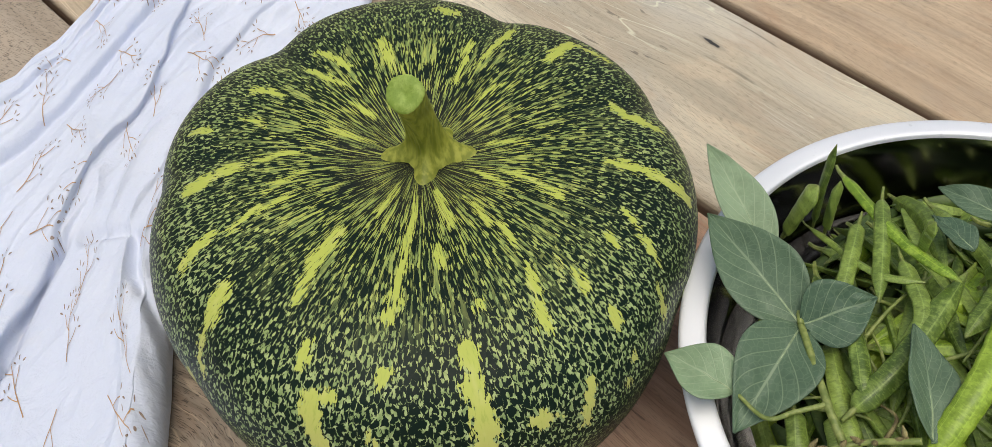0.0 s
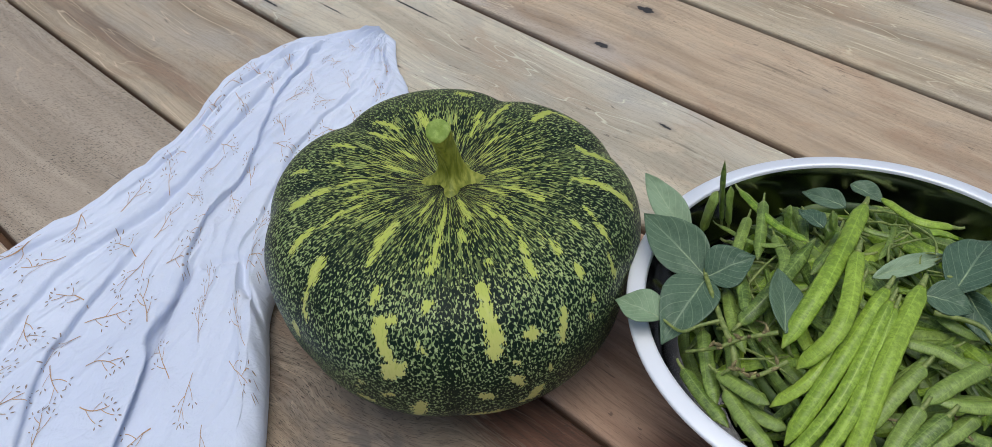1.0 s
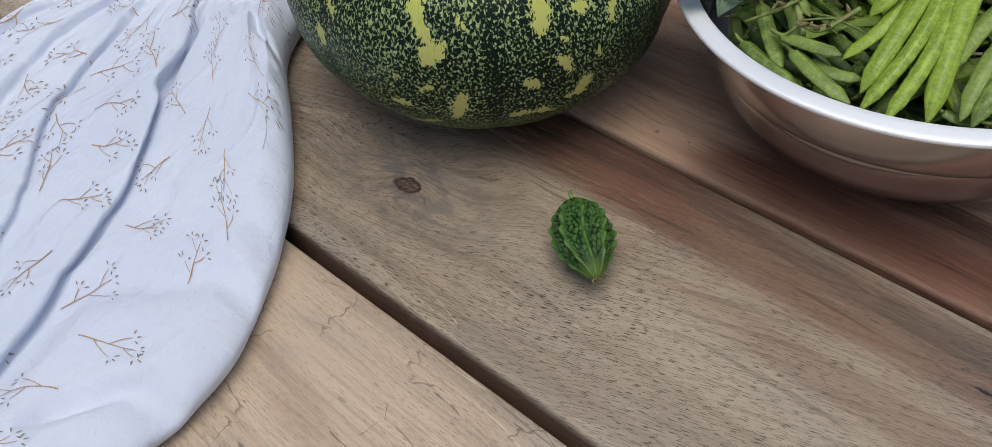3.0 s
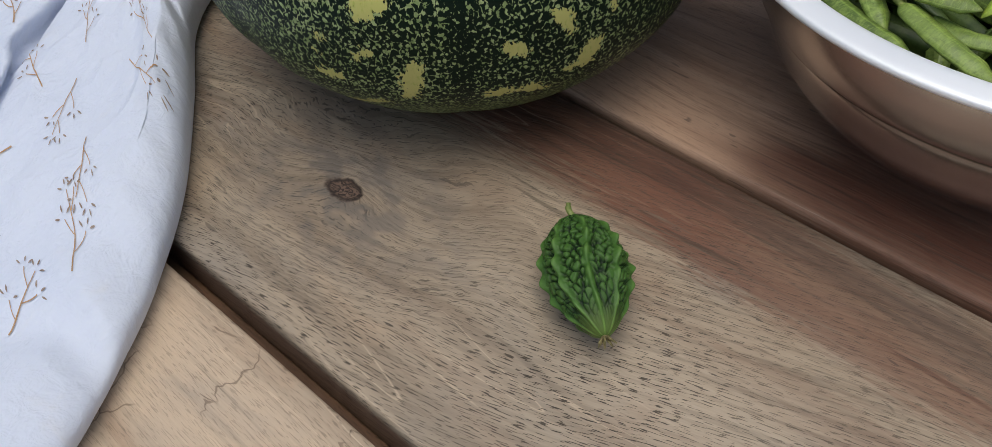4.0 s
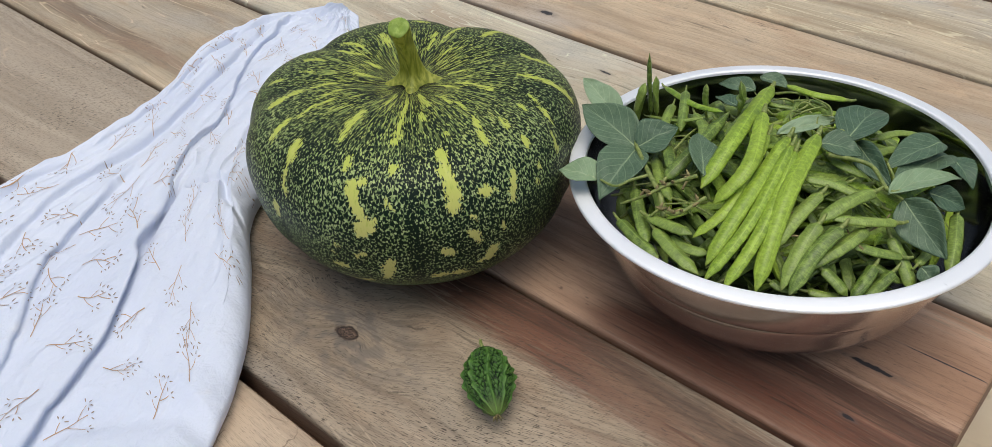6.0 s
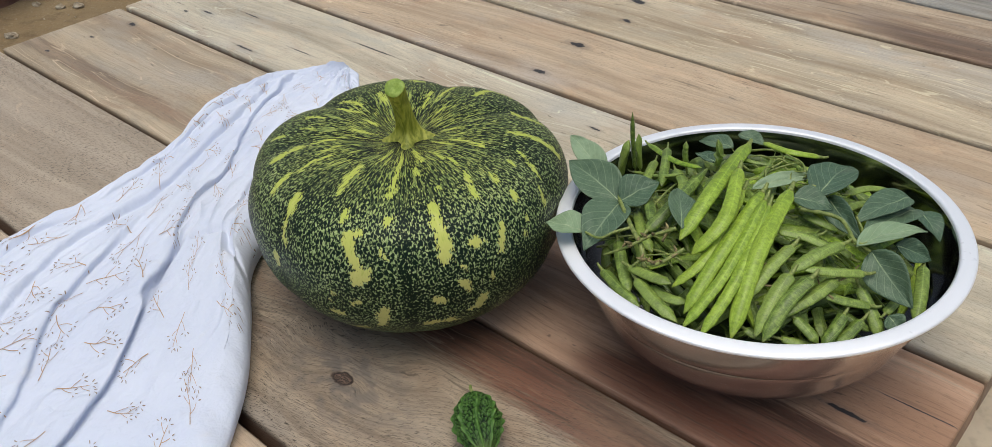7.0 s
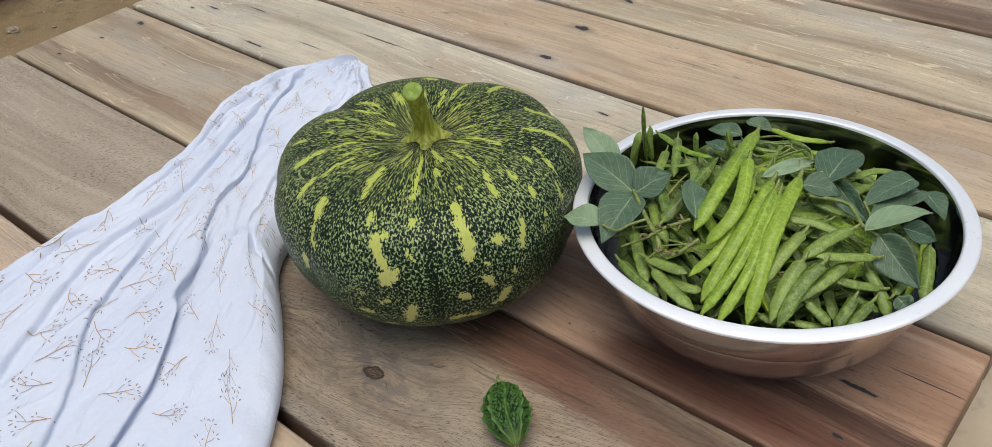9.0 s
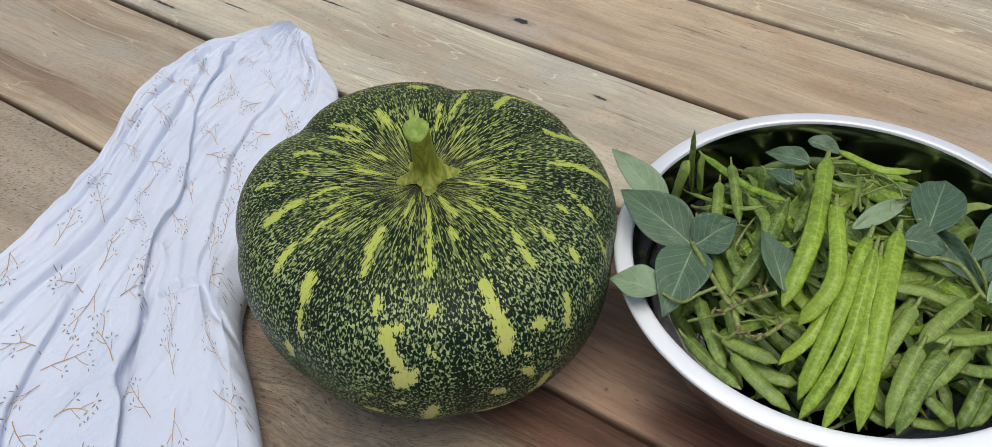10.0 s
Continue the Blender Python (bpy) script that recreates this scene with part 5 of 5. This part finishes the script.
# the pods at the bottom of the bowl, with the heap's shade put into their colour
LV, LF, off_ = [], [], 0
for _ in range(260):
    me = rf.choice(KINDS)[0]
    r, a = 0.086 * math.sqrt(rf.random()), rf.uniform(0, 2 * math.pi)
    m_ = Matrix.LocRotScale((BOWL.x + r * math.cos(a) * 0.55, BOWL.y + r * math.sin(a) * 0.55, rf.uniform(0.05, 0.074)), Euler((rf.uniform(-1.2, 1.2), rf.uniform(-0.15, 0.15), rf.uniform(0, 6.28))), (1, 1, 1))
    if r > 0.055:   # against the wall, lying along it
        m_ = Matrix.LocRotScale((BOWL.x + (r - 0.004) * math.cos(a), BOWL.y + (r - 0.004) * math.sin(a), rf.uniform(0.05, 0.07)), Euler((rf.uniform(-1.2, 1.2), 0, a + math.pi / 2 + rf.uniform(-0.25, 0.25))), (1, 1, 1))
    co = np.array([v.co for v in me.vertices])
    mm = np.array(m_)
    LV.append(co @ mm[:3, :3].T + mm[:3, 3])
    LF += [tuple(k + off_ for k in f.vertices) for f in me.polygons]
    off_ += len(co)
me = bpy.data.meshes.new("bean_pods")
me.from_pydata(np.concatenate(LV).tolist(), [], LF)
tagged(part("bean_pods", me, POD_SHADED), "bean pods filling the bowl below the heap, coloured dark for the shade there", "bean pods", kind="stuff")


# ---- leaves ----
def leaf_mesh(base, tip, width, seed, roll=0.0, cup=0.40, droop=0.12, lift=(0.25, -0.35, 1.0)):
    """An ovate leaf from base to tip with a folded midrib, a cupped blade and a wavy edge."""
    rs = random.Random(seed)
    base, tip = np.array(base, float), np.array(tip, float)
    L = np.linalg.norm(tip - base)
    t = (tip - base) / L
    nrm = np.array(lift) / np.linalg.norm(lift)
    nrm = nrm - t * (nrm @ t)
    nrm /= np.linalg.norm(nrm)
    sd_ = np.cross(nrm, t)
    nrm, sd_ = nrm * math.cos(roll) + sd_ * math.sin(roll), sd_ * math.cos(roll) - nrm * math.sin(roll)
    nu, nw = 26, 15
    P, UVs = [], []
    ph = rs.uniform(0, 6)
    for i in range(nu):
        k = i / (nu - 1)
        w = width / 2 * (max(0.0, math.sin(math.pi * k ** 0.72)) ** 0.95) + 0.0002
        for j in range(nw):
            s = 2 * j / (nw - 1) - 1
            lift_ = cup * w * abs(s) ** 1.3 - droop * L * (k - 0.35) ** 2 * 2 + 0.05 * w * math.sin(9 * k + ph + 2 * s) * abs(s) + 0.0012 * noise.noise(Vector((k * 5, s * 2, seed * 1.7)))
            P.append(base + t * (L * k) + sd_ * (w * s) + nrm * lift_)
            UVs.append((k, j / (nw - 1)))
    return grid("leaflet", np.array(P).reshape(nu, nw, 3), False, np.array(UVs).reshape(nu, nw, 2))


def leaf_part(name, data, material, parent, loc=None, label=""):
    ob = part(name, data, material, parent, label, loc)
    so = ob.modifiers.new("thickness", "SOLIDIFY")
    so.thickness, so.offset = 0.0004, -1
    nu, nw = 26, 15
    if len(data.vertices) == nu * nw and name != "leaf":
        spine = np.array([data.vertices[i * nw + nw // 2].co for i in range(nu)])
        part("midrib", sweep("midrib", spine[:-1], np.linspace(0.00065, 0.0002, nu - 1), 6), STALK_PALE, ob)
    return ob


def sprig(name, label, rows_, pale, stems, seed, roll=()):
    origin = Vector(rows_[0][0])
    root = tagged(thing(name, origin), label, "leaf sprig")
    o = np.array(origin)
    for i, (b_, t_, w) in enumerate(rows_):
        leaf_part("leaflet", leaf_mesh(np.array(b_) - o, np.array(t_) - o, w * 0.00114, seed + i, roll[i] if i < len(roll) else 0.0), LEAF_PALE if i in pale else LEAF, root,
                  label="pale green leaflet showing its underside" if i in pale else "")
    for pts, r0, r1 in stems:
        path = spline([np.array(p) - o for p in pts], 8)
        part("stem", sweep("stem", path, np.linspace(r0, r1, len(path)), 8), STALK, root)
    return root


NODE = LEFT_LEAFLETS[0][0]
sprig("bean_sprig", "sprig of grey-green bean leaves hanging over the bowl rim", LEFT_LEAFLETS, (1, 4),
      [([NODE, (0.122, 0.138, 0.095), (0.135, 0.129, 0.092), (0.143, 0.121, 0.085)], 0.0013, 0.0018),
       ([LEFT_LEAFLETS[4][0], (0.11, 0.122, 0.091), (0.116, 0.129, 0.094), (0.122, 0.138, 0.095)], 0.0007, 0.0010),
       ([LEFT_LEAFLETS[1][0], (0.091, 0.167, 0.094), NODE], 0.0009, 0.0012)], 31, (0.1, 0.0, 0.0, -0.15, -0.2))
sprig("bean_sprig", "sprig of dark bluish-green bean leaves on the heaped pods", RIGHT_LEAFLETS, (5,),
      [([(0.198, 0.196, 0.109), (0.218, 0.206, 0.105), (0.236, 0.191, 0.104), (0.244, 0.211, 0.102)], 0.0013, 0.0010),
       ([RIGHT_LEAFLETS[0][0], (0.236, 0.191, 0.104)], 0.0009, 0.0011),
       ([RIGHT_LEAFLETS[3][1], RIGHT_LEAFLETS[4][1], (0.236, 0.191, 0.104)], 0.0008, 0.0010)], 47, (-0.6, 0.25, 0.1, -0.2, -0.3, 0.3, -0.3, -0.7))
for pts in (((0.116, 0.119, 0.083), (0.129, 0.124, 0.092), (0.137, 0.132, 0.098), (0.15, 0.141, 0.105)), ((0.138, 0.116, 0.087), (0.142, 0.12, 0.091), (0.151, 0.12, 0.092), (0.161, 0.133, 0.1))):
    o = np.array(pts[0])
    path = spline([np.array(p) - o for p in pts], 8)
    ob = part("bean_stalk", sweep("bean_stalk", path, np.linspace(0.0008, 0.0012, len(path)), 8), STALK, None, loc=pts[0])
    tagged(ob, "long crooked yellow-green stalk lying over the pods", "stalk", "stalks in the bowl")
    for k in range(9):   # withered flower buds along it
        at_ = path[6 + 2 * k]
        tip_ = at_ + np.array([math.sin(k * 2.1) * 0.004, math.cos(k * 1.7) * 0.004, 0.003])
        part("bud", sweep("bud", [at_, (at_ + tip_) / 2, tip_], [0.0006, 0.0011, 0.0003], 6), DRY, ob)
for i, (b_, t_, w) in enumerate(LOOSE_LEAVES):
    o = np.array(b_)
    ob = leaf_part("bean_leaf", leaf_mesh(np.zeros(3), np.array(t_) - o, w * 0.001, 70 + i, (i % 3 - 1) * 0.2), LEAF_PALE if i in (4,) else LEAF, None, loc=b_)
    tagged(ob, "pale green bean leaf lying among the pods" if i in (4,) else "grey-green bean leaf lying among the pods", "leaf", "loose leaves in the bowl")

# thin yellow-green stalks with dried flowers in the middle of the heap
rs_ = random.Random(9)
for k in range(36):
    if k > 21:
        cx, cy = 0.122 + rs_.uniform(-0.022, 0.03), 0.165 + rs_.uniform(-0.03, 0.03)
    elif k < 16:
        cx, cy = 0.165 + rs_.uniform(-0.022, 0.03), 0.243 + rs_.uniform(-0.022, 0.022)
    else:
        cx, cy = rs_.choice(((0.205, 0.150), (0.135, 0.135), (0.238, 0.170))) 
        cx, cy = cx + rs_.uniform(-0.012, 0.012), cy + rs_.uniform(-0.012, 0.012)
    a = rs_.uniform(0, 6.28)
    l = rs_.uniform(0.012, 0.026) if k < 22 else rs_.uniform(0.02, 0.04)
    z = mound(cx, cy) + rs_.uniform(0.0, 0.004) - (0.006 if k > 21 else 0)
    pts = [(-l / 2, 0, -0.002), (0, rs_.uniform(-0.005, 0.005), 0.002), (l / 2, 0, rs_.uniform(-0.003, 0.004))]
    path = spline([(p[0] * math.cos(a) - p[1] * math.sin(a), p[0] * math.sin(a) + p[1] * math.cos(a), p[2]) for p in pts], 6)
    ob = part("bean_stalk", sweep("bean_stalk", path, np.linspace(0.0009, 0.0004, len(path)), 6), STALK if k < 16 or k > 21 else DRY, None, loc=(cx, cy, z))
    tagged(ob, "thin yellow-green stalk among the pods" if k < 16 or k > 21 else "dried brown flower stalk among the pods", "stalk", "stalks in the bowl")

# ---- beyond the table ----
rg = random.Random(4)


def stone_mesh(seed, size):
    bm = bmesh.new()
    bmesh.ops.create_icosphere(bm, subdivisions=3, radius=1)
    for v in bm.verts:
        v.co *= 1 + 0.7 * noise.noise(v.co * 1.1 + Vector((0, seed * 2.3, 0))) + 0.3 * noise.noise(v.co * 2.9 + Vector((seed * 3.1, 0, 0)))
        v.co.x, v.co.y, v.co.z = v.co.x * size * 0.8, v.co.y * size * 0.6, v.co.z * size * 0.3
    return bm


for k, (x, y, s) in enumerate([(-2.00, 0.615, 0.014), (-1.93, 0.645, 0.016), (-1.895, 0.675, 0.019), (-1.85, 0.482, 0.02), (-2.03, 0.67, 0.014), (-1.87, 0.79, 0.016), (-1.96, 0.755, 0.02), (-1.92, 0.80, 0.024), (-1.89, 0.86, 0.018), (-2.00, 0.78, 0.013), (-1.80, 0.88, 0.016), (-2.12, 0.74, 0.02), (-1.78, 0.55, 0.008)]):
    tagged(part("stone", stone_mesh(k, s), STONE, None, loc=(x, y, GROUND_Z + s * 0.2)), "small pale stone lying on the bare earth", "stone", "stones by the table")
bm = bmesh.new()
for k in range(420):
    s = rg.uniform(0.0015, 0.0045)
    x, y = rg.uniform(-3.4, -1.2), rg.uniform(0.1, 1.9)
    if rg.random() < 0.35:
        x, y = rg.uniform(-0.3, 1.6), rg.uniform(0.0, 1.6)
    bmesh.ops.create_icosphere(bm, subdivisions=1, radius=s, matrix=Matrix.LocRotScale((x, y, GROUND_Z + s * 0.2), Euler((rg.random() * 3, rg.random() * 3, 0)), (1, 0.7, 0.6)))
tagged(part("gravel", bm, STONE), "scattered pale pebbles on the earth", "gravel", kind="stuff")
# a clay pot at the edge of sight, and a weed beside it
pot = tagged(thing("plant_pot", (-2.155, 0.55, GROUND_Z)), "dark weathered clay pot standing on the earth", "pot")
part("body", lathe("body", [(0.0, 0.0), (0.09, 0.0), (0.10, 0.01), (0.135, 0.15), (0.15, 0.2), (0.165, 0.203), (0.168, 0.235), (0.15, 0.238), (0.14, 0.2), (0.12, 0.1), (0.0, 0.09)], 4, 64), CLAY, pot)
weed = tagged(thing("weed", (-2.10, 0.67, GROUND_Z)), "small green weed growing in the earth", "plant")
for k in range(30):
    a = rg.uniform(0, 6.28)
    l = rg.uniform(0.03, 0.075)
    tip = np.array([math.cos(a) * l, math.sin(a) * l, rg.uniform(0.02, 0.09)])
    leaf_part("leaf", leaf_mesh(np.array([0, 0, 0.005]) + tip * 0.15, tip, rg.uniform(0.012, 0.022), 300 + k, lift=(0, 0, 1)), WEED, weed)
